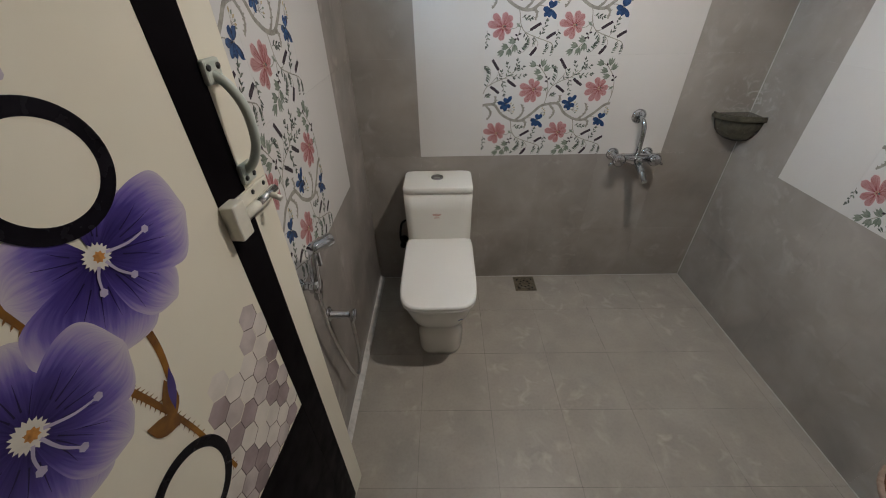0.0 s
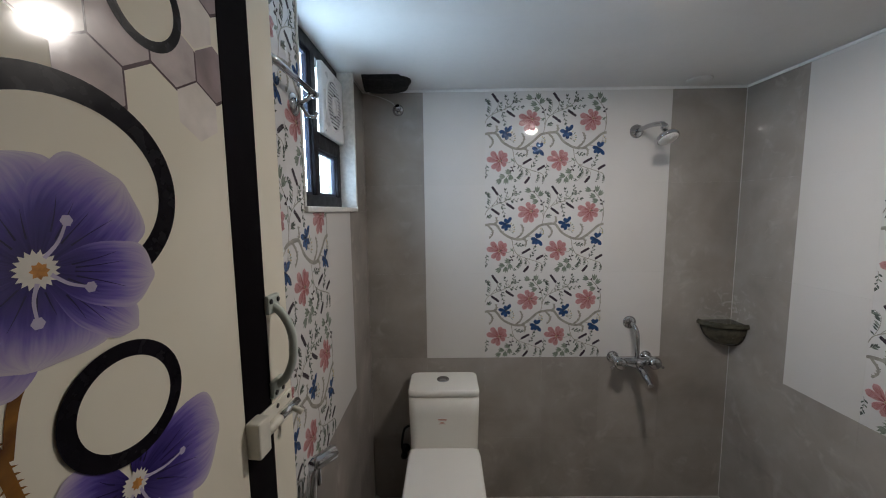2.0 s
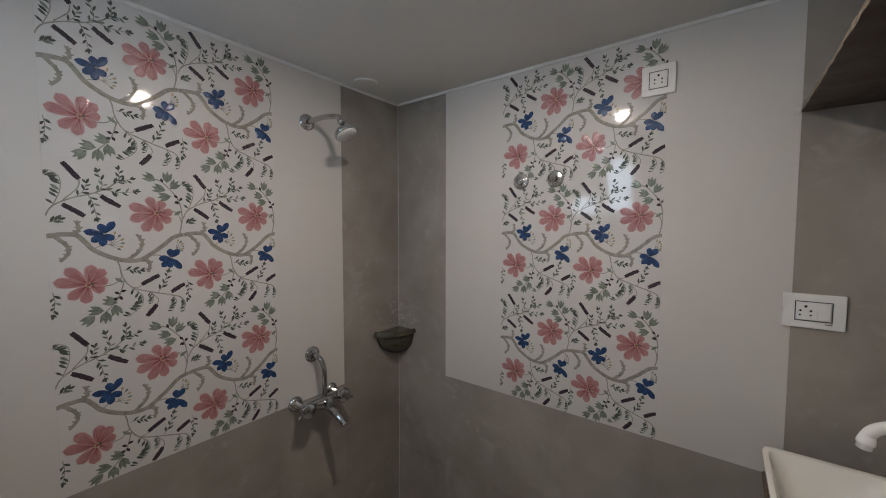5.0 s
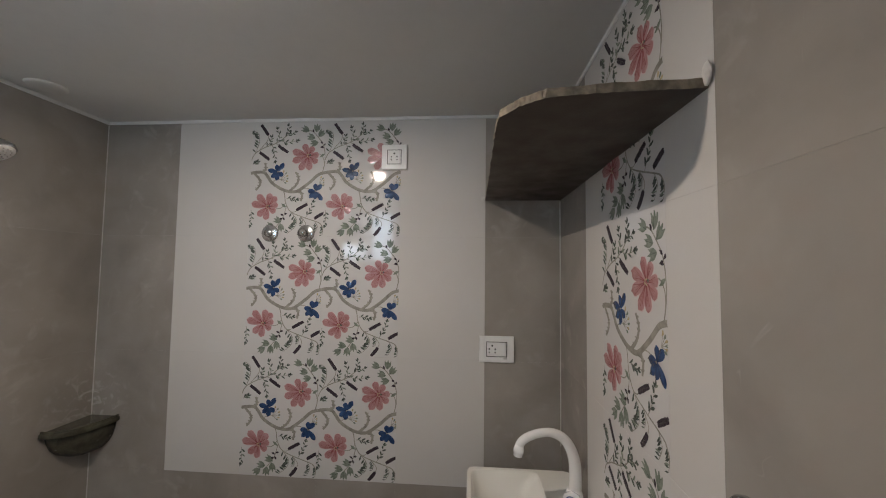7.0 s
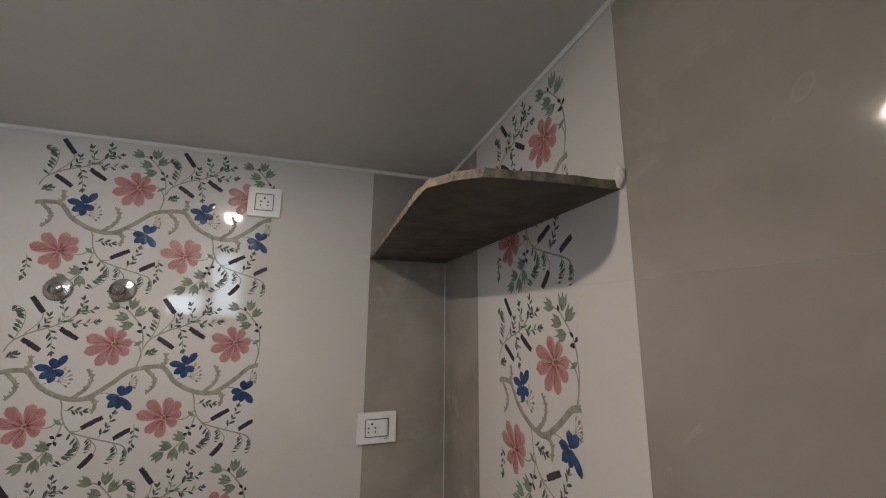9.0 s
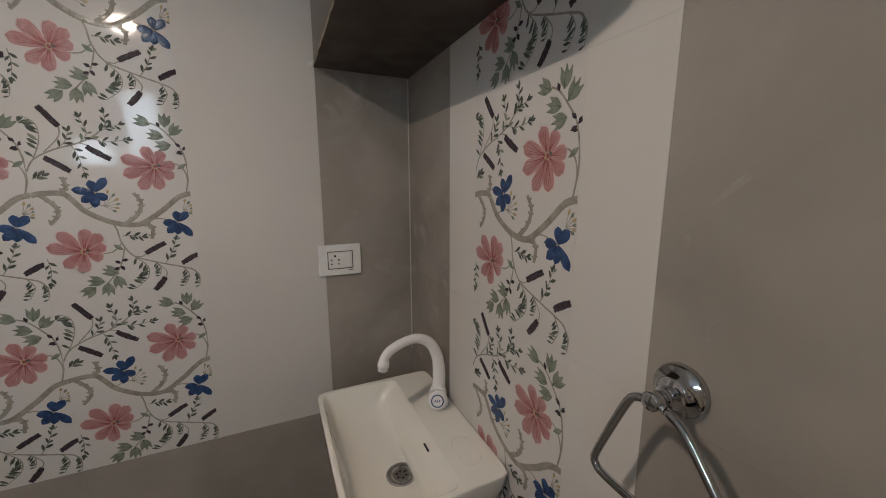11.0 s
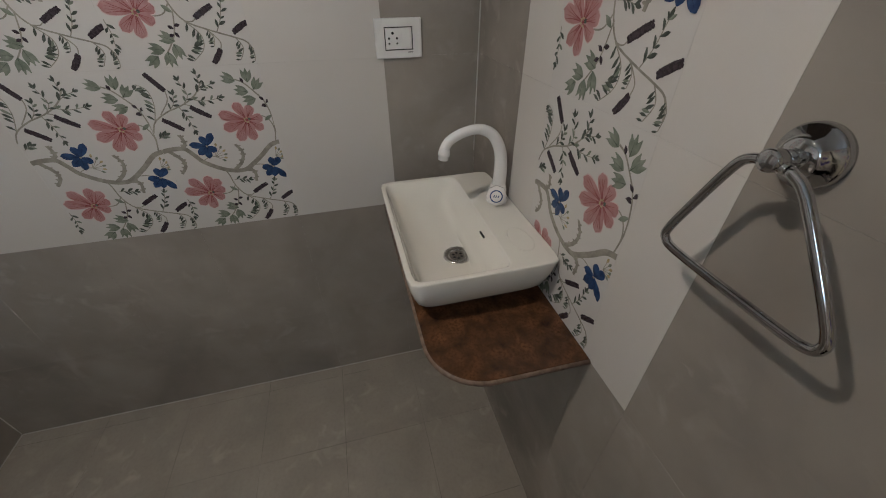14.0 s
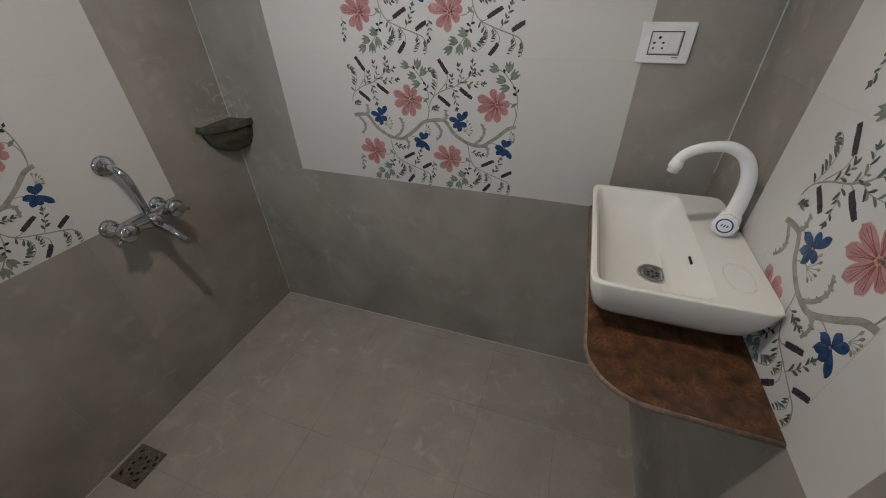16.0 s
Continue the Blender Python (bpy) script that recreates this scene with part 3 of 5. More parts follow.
def floor_drain():
    d = thing("floor_drain", (0.653, 1.938, 0), "square stained steel floor drain grate beside the wall", "floor drain")
    a = 0.064
    bm = bmesh.new()
    for p, q in (((-a, -a), (a, -a + 0.018)), ((-a, a - 0.018), (a, a)), ((-a, -a + 0.018), (-a + 0.018, a - 0.018)), ((a - 0.018, -a + 0.018), (a, a - 0.018))):
        add_box(bm, (0.653 + p[0], 1.938 + p[1], 0.0005), (0.653 + q[0], 1.938 + q[1], 0.004), 0.0008, segments=1)
    part("frame", bm, DRAIN_STEEL, d)
    part("sump", box((0.653 - a + 0.016, 1.938 - a + 0.016, 0.0003), (0.653 + a - 0.016, 1.938 + a - 0.016, 0.0012)), HOLE, d)
    part("cover", lathe((0.653, 1.938, 0.0014), (0, 0, 1), [(0, 0.0), (0.0006, 0.014), (0.0008, 0.040), (0.0030, 0.043), (0.0042, 0.047), (0.0036, 0.051), (0.0004, 0.052)], 36), DRAIN_STEEL, d, "round dished steel cover")
    for k in range(8):
        q = 2 * math.pi * k / 8
        part("drain_hole", lathe((0.653 + 0.029 * math.cos(q), 1.938 + 0.029 * math.sin(q), 0.0021), (0, 0, 1), [(0, 0.0055), (0.0006, 0.0052), (0.0007, 0)], 12), HOLE, d)
    part("pull_notch", lathe((0.672, 1.886, 0.0038), (0, 0, 1), [(0, 0.0065), (0.0006, 0.006), (0.0007, 0)], 12), HOLE, d)
    return settle(d)


floor_drain()


def wall_mixer():
    m = thing("wall_mixer", (1.11, YB, 0.80), "chrome two-handled wall mixer with an overhead shower pipe bend", "mixer tap")
    y = YB
    part("pipe_flange", lathe((1.105, y, 0.985), (0, -1, 0), [(0, 0.034), (0.004, 0.034), (0.012, 0.024), (0.013, 0.0)]), CHROME, m)
    part("pipe", tube(curve([(1.105, y - 0.005, 0.985), (1.108, y - 0.045, 0.978), (1.112, y - 0.068, 0.945), (1.114, y - 0.072, 0.88), (1.116, y - 0.068, 0.81)]), 0.011), CHROME, m)
    body = tube([(1.035, y - 0.062, 0.800), (1.06, y - 0.062, 0.800), (1.09, y - 0.064, 0.797), (1.115, y - 0.066, 0.795), (1.14, y - 0.064, 0.797), (1.17, y - 0.062, 0.800), (1.195, y - 0.062, 0.800)],
                [0.018, 0.020, 0.025, 0.033, 0.025, 0.020, 0.018], 16)
    part("body", body, CHROME, m)
    for x in (1.024, 1.196):
        part("wall_flange", lathe((x, y, 0.800), (0, -1, 0), [(0, 0.031), (0.004, 0.031), (0.014, 0.020), (0.015, 0.014), (0.062, 0.014), (0.063, 0)]), CHROME, m)
        part("handle", lathe((x, y - 0.060, 0.800), (0, -1, 0.0), [(0, 0.018), (0.010, 0.019), (0.016, 0.030), (0.024, 0.032), (0.038, 0.031), (0.046, 0.024), (0.050, 0.012), (0.051, 0)], 20), CHROME, m)
        side = -1 if x < 1.1 else 1
        part("lever", tube([(x + side * 0.012, y - 0.085, 0.792), (x + side * 0.045, y - 0.090, 0.776)], [0.0075, 0.006]), CHROME, m)
    part("diverter_knob", lathe((1.115, y - 0.085, 0.80), (0, -1, 0.1), [(0, 0.014), (0.014, 0.013), (0.018, 0.018), (0.026, 0.017), (0.028, 0)], 16), CHROME, m)
    part("spout", tube(curve([(1.117, y - 0.07, 0.785), (1.118, y - 0.10, 0.776), (1.120, y - 0.15, 0.758), (1.121, y - 0.195, 0.732)]), [0.016] * 14 + [0.013] * 5), CHROME, m)
    return settle(m)


wall_mixer()


def shower_head():
    s = thing("shower_head", (1.10, YB, 1.95), "chrome shower arm with a small round white-faced head", "shower head")
    part("flange", lathe((1.10, YB, 1.95), (0, -1, 0), [(0, 0.033), (0.004, 0.033), (0.010, 0.025), (0.011, 0)]), CHROME, s)
    part("arm", tube(curve([(1.10, YB - 0.004, 1.95), (1.112, YB - 0.09, 1.957), (1.125, YB - 0.165, 1.95), (1.128, YB - 0.185, 1.938)]), 0.0105), CHROME, s)
    part("ball_joint", lathe((1.127, YB - 0.182, 1.945), (0.1, -0.3, -1), [(0, 0.0), (0.004, 0.013), (0.016, 0.016), (0.030, 0.012), (0.034, 0.0)], 16), CHROME, s)
    n = Vector((0.15, -0.55, -1)).normalized()
    c = Vector((1.130, YB - 0.192, 1.908))
    hd = part("head", lathe(c, n, [(0, 0.012), (0.008, 0.018), (0.018, 0.040), (0.026, 0.045), (0.036, 0.045), (0.038, 0.042)], 28), CHROME, s)
    part("face", lathe(c + n * 0.0375, n, [(0, 0.041), (0.0025, 0.040), (0.003, 0.0)], 28), WHITE_PLASTIC, hd, "white face with rows of nozzles")
    bm = bmesh.new()
    u = n.orthogonal().normalized()
    w = n.cross(u)
    for ring, count in ((0.010, 6), (0.020, 12), (0.031, 18)):
        for k in range(count):
            a = 2 * math.pi * k / count
            p = c + n * 0.0405 + ring * (math.cos(a) * u + math.sin(a) * w)
            add_tube(bm, [p, p + n * 0.002], [0.0022, 0.0014], 6)
    part("nozzles", bm, CABLE, hd)
    return settle(s)


shower_head()


def corner_shelf():
    c = thing("corner_soap_shelf", (XR, YB, 0.99), "dark olive stone corner soap shelf with a tapered underside", "corner shelf")
    zt = 0.996
    # front edge sweeps from the back wall to the side wall
    def outline(a, b, n=14, bulge=0.86):
        pts = []
        for k in range(n + 1):
            q = math.pi / 2 * k / n
            px, py = a * math.cos(q) ** bulge, b * math.sin(q) ** bulge
            pts.append((XR - px, YB - py))
        return pts
    def plate(z0, z1, a, b, name, mat):
        bm = bmesh.new()
        pts = [(XR, YB)] + outline(a, b)
        f = bm.faces.new([bm.verts.new((x, y, z0)) for x, y in pts])
        ext = bmesh.ops.extrude_face_region(bm, geom=[f])
        bmesh.ops.translate(bm, vec=(0, 0, z1 - z0), verts=[g for g in ext["geom"] if isinstance(g, bmesh.types.BMVert)])
        bmesh.ops.recalc_face_normals(bm, faces=bm.faces)
        bmesh.ops.bevel(bm, geom=[e for e in bm.edges if abs(e.verts[0].co.z - e.verts[1].co.z) < 1e-6], offset=0.003, segments=2, affect="EDGES", profile=0.5)
        part(name, bm, mat, c)
    plate(zt - 0.018, zt, 0.178, 0.120, "tray", OLIVE_STONE)
    loops = []
    for z, s in ((zt - 0.018, 0.90), (zt - 0.045, 0.87), (zt - 0.075, 0.79), (zt - 0.100, 0.66), (zt - 0.122, 0.46), (zt - 0.134, 0.24)):
        loops.append([Vector((XR - 0.0005, YB - 0.0005, z))] + [Vector((x, y, z)) for x, y in outline(0.178 * s, 0.120 * s)])
    part("underside", loft(loops), OLIVE_STONE, c)
    rim = [(x, y, zt + 0.002) for x, y in outline(0.170, 0.113)]
    part("rim", tube(rim, 0.004, 8), OLIVE_STONE, c)
    return settle(c)


corner_shelf()

# ---- things: ceiling and upper corner ----
def ceiling_lamp():
    l = thing("ceiling_lamp", (*LAMP, H), "small round white surface ceiling lamp, switched on", "ceiling lamp")
    part("housing", lathe((*LAMP, H), (0, 0, -1), [(0, 0.052), (0.003, 0.052), (0.005, 0.048), (0.0052, 0.0)], 32), WHITE_PLASTIC, l)
    part("diffuser", lathe((*LAMP, H - 0.005), (0, 0, -1), [(0, 0.043), (0.006, 0.041), (0.012, 0.034), (0.016, 0.022), (0.017, 0.0)], 32), LAMP_GLOW, l, "glowing warm diffuser")
    return settle(l)


ceiling_lamp()


def black_cloth():
    random.seed(4)
    loops = []
    for k in range(12):
        t = k / 11
        y = YB - 0.006 - 0.21 * t
        x0 = XL + 0.012 + 0.03 * t
        x1 = -0.045 + 0.045 * math.sin(3 * t) + random.uniform(-0.012, 0.012)
        drop = 0.014 + 0.022 * math.sin(math.pi * min(1, t * 1.1)) + random.uniform(-0.003, 0.003)
        loop = []
        for j in range(20):
            a = math.pi * j / 19
            cx, hw = (x0 + x1) / 2, (x1 - x0) / 2
            loop.append(Vector((cx - hw * math.cos(a), y, H - 0.0005 - drop * (math.sin(a) ** 0.6) - (random.uniform(0, 0.004) if 0 < j < 19 else 0))))
        loops.append(loop)
    bm = loft(loops)
    ob = mesh_object("black_cloth", bm, BLACK_VOID, None, True, "black bundled cloth stuffed into the ceiling corner gap", "cloth")
    return ob


black_cloth()


def blank_cap(name, at, axis, r, label):
    c = thing(name, at, label, "blank cover")
    part("disc", lathe(at, axis, [(0, r), (0.004, r), (0.007, r * 0.85), (0.0075, 0)], 28), PLASTER, c)
    return settle(c)


blank_cap("ceiling_cover", (1.335, 1.925, H), (0, 0, -1), 0.052, "round white blank cover on the ceiling near the corner")


def angle_valve():
    v = thing("pipe_outlet", (-0.072, YB, 2.066), "chrome capped pipe outlet with a thin wire beside the ceiling corner", "pipe outlet")
    part("flange", lathe((-0.072, YB, 2.066), (0, -1, 0), [(0, 0.027), (0.004, 0.027), (0.010, 0.018), (0.011, 0.0)]), CHROME, v)
    part("plug", lathe((-0.072, YB - 0.008, 2.066), (0.1, -1, 0), [(0, 0.012), (0.03, 0.012), (0.032, 0.016), (0.045, 0.016), (0.047, 0.0)], 12), CHROME, v)
    part("wire", tube(curve([(-0.078, YB - 0.02, 2.07), (-0.10, YB - 0.012, 2.10), (-0.16, YB - 0.01, 2.128), (XL + 0.02, YB - 0.05, 2.14), (XL + 0.006, 1.83, 2.15)]), 0.0022, 8), CABLE, v)
    return settle(v)


angle_valve()

# ---- window ----
def window():
    w = thing("window_1", (XL, 1.5, WZ0), "small black-framed window with an exhaust fan and a white plastered border", "window", kind="structure")
    xf = XL - 0.055  # inner face of the frame
    t = 0.022
    bm = bmesh.new()
    add_box(bm, (XL - WT, WY0, WZ0), (XL + 0.012, WY1, WZ0 + 0.018), 0.003)
    part("window_sill", bm, MORTAR, w, "white plastered ledge")
    bm = add_box(bmesh.new(), (XL - WT, WY1 - 0.018, WZ0 + 0.018), (XL + 0.012, WY1, H - 0.001), 0.003)
    part("reveal", bm, MORTAR, w)
    bm = add_box(bmesh.new(), (XL - WT, WY0, WZ0 + 0.018), (XL + 0.004, WY0 + 0.014, H - 0.001), 0.003)
    part("reveal", bm, MORTAR, w)
    y0, y1, z0, z1 = WY0 + 0.014, WY1 - 0.018, WZ0 + 0.018, H - 0.002
    b = 0.042
    ym = 1.475
    zm = 1.835
    bm = bmesh.new()
    add_box(bm, (xf - 0.032, y0, z0), (xf, y1, z0 + b), 0.002)
    add_box(bm, (xf - 0.032, y0, z1 - b), (xf, y1, z1), 0.002)
    add_box(bm, (xf - 0.032, y0, z0 + b), (xf, y0 + b, z1 - b), 0.002)
    add_box(bm, (xf - 0.032, y1 - b, z0 + b), (xf, y1, z1 - b), 0.002)
    part("window_frame", bm, BLACK_FRAME, w)
    bm = bmesh.new()
    add_box(bm, (xf - 0.032, ym - 0.023, z0 + b), (xf + 0.001, ym + 0.023, z1 - b), 0.002)
    part("mullion", bm, BLACK_FRAME, w)
    bm = bmesh.new()
    add_box(bm, (xf - 0.032, ym + 0.023, zm - 0.03), (xf + 0.001, y1 - b, zm + 0.03), 0.002)
    part("crossbar", bm, BLACK_FRAME, w)
    for name, a, c in (("sash_return", (y0 + b, z0 + b), (ym - 0.023, z1 - b)), ("sash_return", (ym + 0.023, z0 + b), (y1 - b, zm - 0.03))):
        bm = bmesh.new()
        for p, q in (((a[0], a[1]), (c[0], a[1] + 0.012)), ((a[0], c[1] - 0.012), (c[0], c[1])), ((a[0], a[1] + 0.012), (a[0] + 0.008, c[1] - 0.012)), ((c[0] - 0.008, a[1] + 0.012), (c[0], c[1] - 0.012))):
            add_box(bm, (xf - 0.030, p[0], p[1]), (xf - 0.012, q[0], q[1]), 0.001, segments=1)
        part(name, bm, BLUE_FRAME, w)
        g = part("pane", box((xf - 0.024, a[0] + 0.004, a[1] + 0.006), (xf - 0.020, c[0] - 0.004, c[1] - 0.006)), GLASS, w)
        g.visible_shadow = False
    return settle(w)


window()


def exhaust_fan():
    f = thing("exhaust_fan", (XL - 0.05, 1.63, 1.97), "square white plastic exhaust fan with a round slatted grille", "exhaust fan")
    x = XL - 0.054
    yc, zc, a = 1.635, 1.985, 0.128
    part("housing", add_box(bmesh.new(), (x, yc - a, zc - a), (x + 0.022, yc + a, zc + a), 0.006, segments=3), WHITE_PLASTIC, f)
    part("grille_ring", lathe((x + 0.022, yc, zc), (1, 0, 0), [(0, 0.100), (0.005, 0.098), (0.006, 0.092), (0.0008, 0.088)], 36), WHITE_PLASTIC, f)
    part("backing", lathe((x + 0.0229, yc, zc), (1, 0, 0), [(0, 0.0875), (0.0003, 0.0875), (0.0004, 0.0)], 36), HOLE, f, "dark fan opening behind the slats")
    part("hub", lathe((x + 0.022, yc, zc), (1, 0, 0), [(0, 0.036), (0.006, 0.035), (0.008, 0.030), (0.0085, 0.0)], 28), WHITE_PLASTIC, f)
    for k in range(-6, 7):
        z = zc + k * 0.0125
        half = math.sqrt(max(0, 0.084 ** 2 - (k * 0.0125) ** 2))
        inner = math.sqrt(max(0, 0.040 ** 2 - (k * 0.0125) ** 2)) if abs(k * 0.0125) < 0.04 else 0
        for s0, s1 in (((-half, -inner), (inner, half)) if inner else ((-half, half),)):
            part("slat", add_box(bmesh.new(), (x + 0.0236, yc + s0, z - 0.0036), (x + 0.0276, yc + s1, z + 0.0036), 0.0008, segments=1), WHITE_PLASTIC, f)
    part("screw", lathe((x + 0.022, yc - a + 0.014, zc - a + 0.014), (1, 0, 0), [(0, 0.004), (0.0015, 0.003), (0.0016, 0)], 10), CHROME, f)
    part("cable", tube(curve([(x + 0.015, yc + a - 0.004, zc - 0.06), (x + 0.03, yc + a + 0.022, zc - 0.02), (x + 0.035, yc + a + 0.030, zc + 0.07), (x + 0.05, yc + a + 0.02, zc + 0.14), (x + 0.05, yc + a + 0.03, H - 0.004)]), 0.0028, 8), CABLE, f)
    return settle(f)


exhaust_fan()

# hazy brightness and the neighbouring house wall outside
bm = box((XL - 4.0, -3.0, -1.0), (XL - 3.95, 18.0, 7.0))
structure("backdrop", bm, SKY_GLOW, "bright hazy daylight outside the window", "sky")
bm = box((XL - 1.5, -0.8, -1.0), (XL - 1.4, 1.95, 3.2))
structure("wall_outside", bm, OUTSIDE, "cream painted wall of the neighbouring house", "wall")


def towel_rack():
    r = thing("towel_rack", (XL, 1.15, 1.88), "chrome towel rack with a round bar and hooked bracket", "towel rack")
    part("flange", lathe((XL, 1.15, 1.86), (1, 0, 0), [(0, 0.030), (0.005, 0.030), (0.012, 0.020), (0.014, 0.0)]), CHROME, r)
    part("arm", tube(curve([(XL + 0.004, 1.15, 1.86), (XL + 0.022, 1.153, 1.865), (XL + 0.038, 1.16, 1.878), (XL + 0.045, 1.165, 1.891)]), 0.0058), CHROME, r)
    part("hook", tube(curve([(XL + 0.022, 1.153, 1.858), (XL + 0.034, 1.16, 1.835), (XL + 0.050, 1.17, 1.833), (XL + 0.056, 1.172, 1.845)]), 0.0045), CHROME, r)
    part("bar", tube([(XL + 0.045, 0.885, 1.896), (XL + 0.045, 1.185, 1.896)], 0.008), CHROME, r)
    part("bar_end", lathe((XL + 0.045, 1.180, 1.896), (0, 1, 0), [(0, 0.009), (0.004, 0.0115), (0.012, 0.0115), (0.015, 0.008), (0.016, 0)]), CHROME, r)
    return settle(r)


towel_rack()

# ---- things: basin corner ----
def basin_counter():
    c = thing("basin_counter", (XR, YF, 0.80), "polished red-brown granite corner counter with a rounded front", "counter")
    x0, y1, r = 0.888, 0.525, 0.115
    pts = [(XR, YF), (XR, y1), (x0 + r, y1)]
    for k in range(1, 11):
        a = math.pi / 2 * k / 10
        pts.append((x0 + r - r * math.sin(a), y1 - r + r * math.cos(a)))
    pts.append((x0 - 0.004, YF))
    part("top", slab(pts[::-1], 0.792, 0.806, 0.002), GRANITE, c)
    edge = [(x, y, 0.7985) for x, y in pts[1:]]
    part("edge", tube(edge, 0.0062, 8), GRANITE_EDGE, c, "pale sawn edge of the slab")
    return settle(c)


basin_counter()


def wash_basin():
    b = thing("wash_basin", (1.32, 0.37, 0.806), "white rectangular ceramic table-top wash basin on the granite counter", "wash basin")
    cx, cy = 1.270, 0.380
    zr = 0.941
    DRX, DRY = 1.222, 0.390
    outer = [oval(cx + 0.02, cy, 0.8065, 0.170, 0.120, 9, None, 96), oval(cx + 0.02, cy, 0.8145, 0.172, 0.122, 9, None, 96), oval(cx + 0.02, cy, 0.816, 0.184, 0.130, 9, None, 96), oval(cx + 0.012, cy, 0.832, 0.204, 0.142, 10, None, 96),
             oval(cx + 0.004, cy, 0.866, 0.224, 0.152, 12, None, 96), oval(cx, cy, 0.905, 0.2335, 0.161, 15, None, 96), oval(cx, cy, zr - 0.004, 0.235, 0.165, 22, None, 96), oval(cx, cy, zr - 0.001, 0.2347, 0.1647, 22, None, 96), oval(cx, cy, zr, 0.233, 0.163, 22, None, 96),
             oval(cx, cy, zr, 0.2305, 0.1605, 22, None, 96)]
    icx, icy = cx - 0.002, cy + 0.047
    inner = [oval(icx, icy, zr - 0.0001, 0.223, 0.1085, 18, None, 96), oval(icx, icy, zr - 0.0005, 0.221, 0.1065, 18, None, 96), oval(icx, icy, zr - 0.003, 0.2195, 0.105, 17, None, 96), oval(icx, icy, zr - 0.009, 0.217, 0.103, 15, None, 96), oval(icx, icy + 0.006, zr - 0.024, 0.211, 0.092, 10.0, None, 96), oval(icx - 0.002, icy + 0.009, zr - 0.045, 0.202, 0.083, 7.5, None, 96), oval(icx - 0.006, icy + 0.006, zr - 0.066, 0.186, 0.073, 6.0, None, 96),
             oval(icx - 0.012, icy - 0.004, zr - 0.079, 0.135, 0.054, 3.5, None, 96), oval(DRX, icy - 0.026, zr - 0.086, 0.068, 0.036, 2.4, None, 96), oval(DRX, DRY, zr - 0.089, 0.024, 0.024, 2, None, 96)]
    part("bowl", loft(outer + inner), CERAMIC, b)
    drain = lathe((DRX, DRY, zr - 0.0905), (0, 0, 1), [(0, 0.0), (0.002, 0.010), (0.0025, 0.020), (0.0046, 0.023), (0.0060, 0.031), (0.0052, 0.0355), (0.003, 0.036)], 32)
    dr = part("drain", drain, DULL_CHROME, b, "round steel waste with holes")
    for k in range(6):
        a = 2 * math.pi * k / 6
        part("drain_hole", lathe((DRX + 0.011 * math.cos(a), DRY + 0.011 * math.sin(a), zr - 0.0885), (0, 0, 1), [(0, 0.0036), (0.0012, 0.0034), (0.0013, 0)], 10), HOLE, dr)
    part("overflow_slot", box((1.185, icy - 0.0925, zr - 0.020), (1.212, icy - 0.0885, zr - 0.016), 0.0006), HOLE, b)
    rim = [p for p in oval(1.135, 0.268, zr - 0.0006, 0.046, 0.026, 2.2)]
    part("soap_recess", tube(rim + rim[:1], 0.0016, 6), CERAMIC, b)
    return settle(b)


wash_basin()


def swan_tap():
    t = thing("swan_neck_tap", (1.322, 0.252, 0.940), "white plastic swan-neck tap with a round knob on the basin", "tap")
    part("base", lathe((1.322, 0.252, 0.940), (0, 0, 1), [(0, 0.029), (0.006, 0.029), (0.010, 0.024), (0.034, 0.023), (0.042, 0.021), (0.050, 0.0185)], 24), TAP_PLASTIC, t)
    line = curve([(1.322, 0.252, 0.962), (1.322, 0.249, 1.02), (1.322, 0.254, 1.075), (1.320, 0.276, 1.118), (1.314, 0.312, 1.139), (1.306, 0.352, 1.139), (1.299, 0.386, 1.128), (1.296, 0.401, 1.114), (1.2955, 0.405, 1.099)], 6)
    n = len(line)
    radii = [0.0185 - 0.0070 * min(1, i / (0.55 * n)) for i in range(n)]
    part("neck", tube(line, radii, 18), TAP_PLASTIC, t)
    part("nozzle", lathe(line[-1], (line[-1] - line[-3]), [(-0.014, 0.0110), (0.0, 0.0140), (0.006, 0.0142), (0.007, 0.0122), (0.016, 0.0122), (0.017, 0.0108), (0.012, 0.0095), (0.011, 0)], 20), TAP_PLASTIC, t)
    d = Vector((-0.86, 0.42, 0.25)).normalized()
    o = Vector((1.322, 0.252, 0.962)) + d * 0.010
    knob = part("knob", lathe(o, d, [(0, 0.019), (0.010, 0.021), (0.013, 0.0255), (0.028, 0.0265), (0.033, 0.0235), (0.034, 0.0)], 8), TAP_PLASTIC, t)
    u = d.cross(Vector((0, 0, 1))).normalized() * -1
    m = Matrix.Translation(o + d * 0.0344) @ Matrix((u.to_4d() * Vector((1, 1, 1, 0)), (d.cross(u)).to_4d() * Vector((1, 1, 1, 0)), d.to_4d() * Vector((1, 1, 1, 0)), (0, 0, 0, 1))).transposed().to_4x4()
    r = Relief()
    r.ring(0, 0, 0.0165, 0.0165, 0.0030, 0, 0.0004, 32)
    for k in (-1, 0, 1):
        r.stroke([(k * 0.0055 - 0.0012, -0.003), (k * 0.0055, 0.0), (k * 0.0055 + 0.0012, 0.003)], 0.0024, 0, 0.0003, 2)
    ob = new("badge", r.mesh("badge", [BLUE_INK]))
    ob.parent = t
    ob["label"] = "round blue and white maker's badge"
    ob.matrix_basis = m
    return settle(t)


swan_tap()


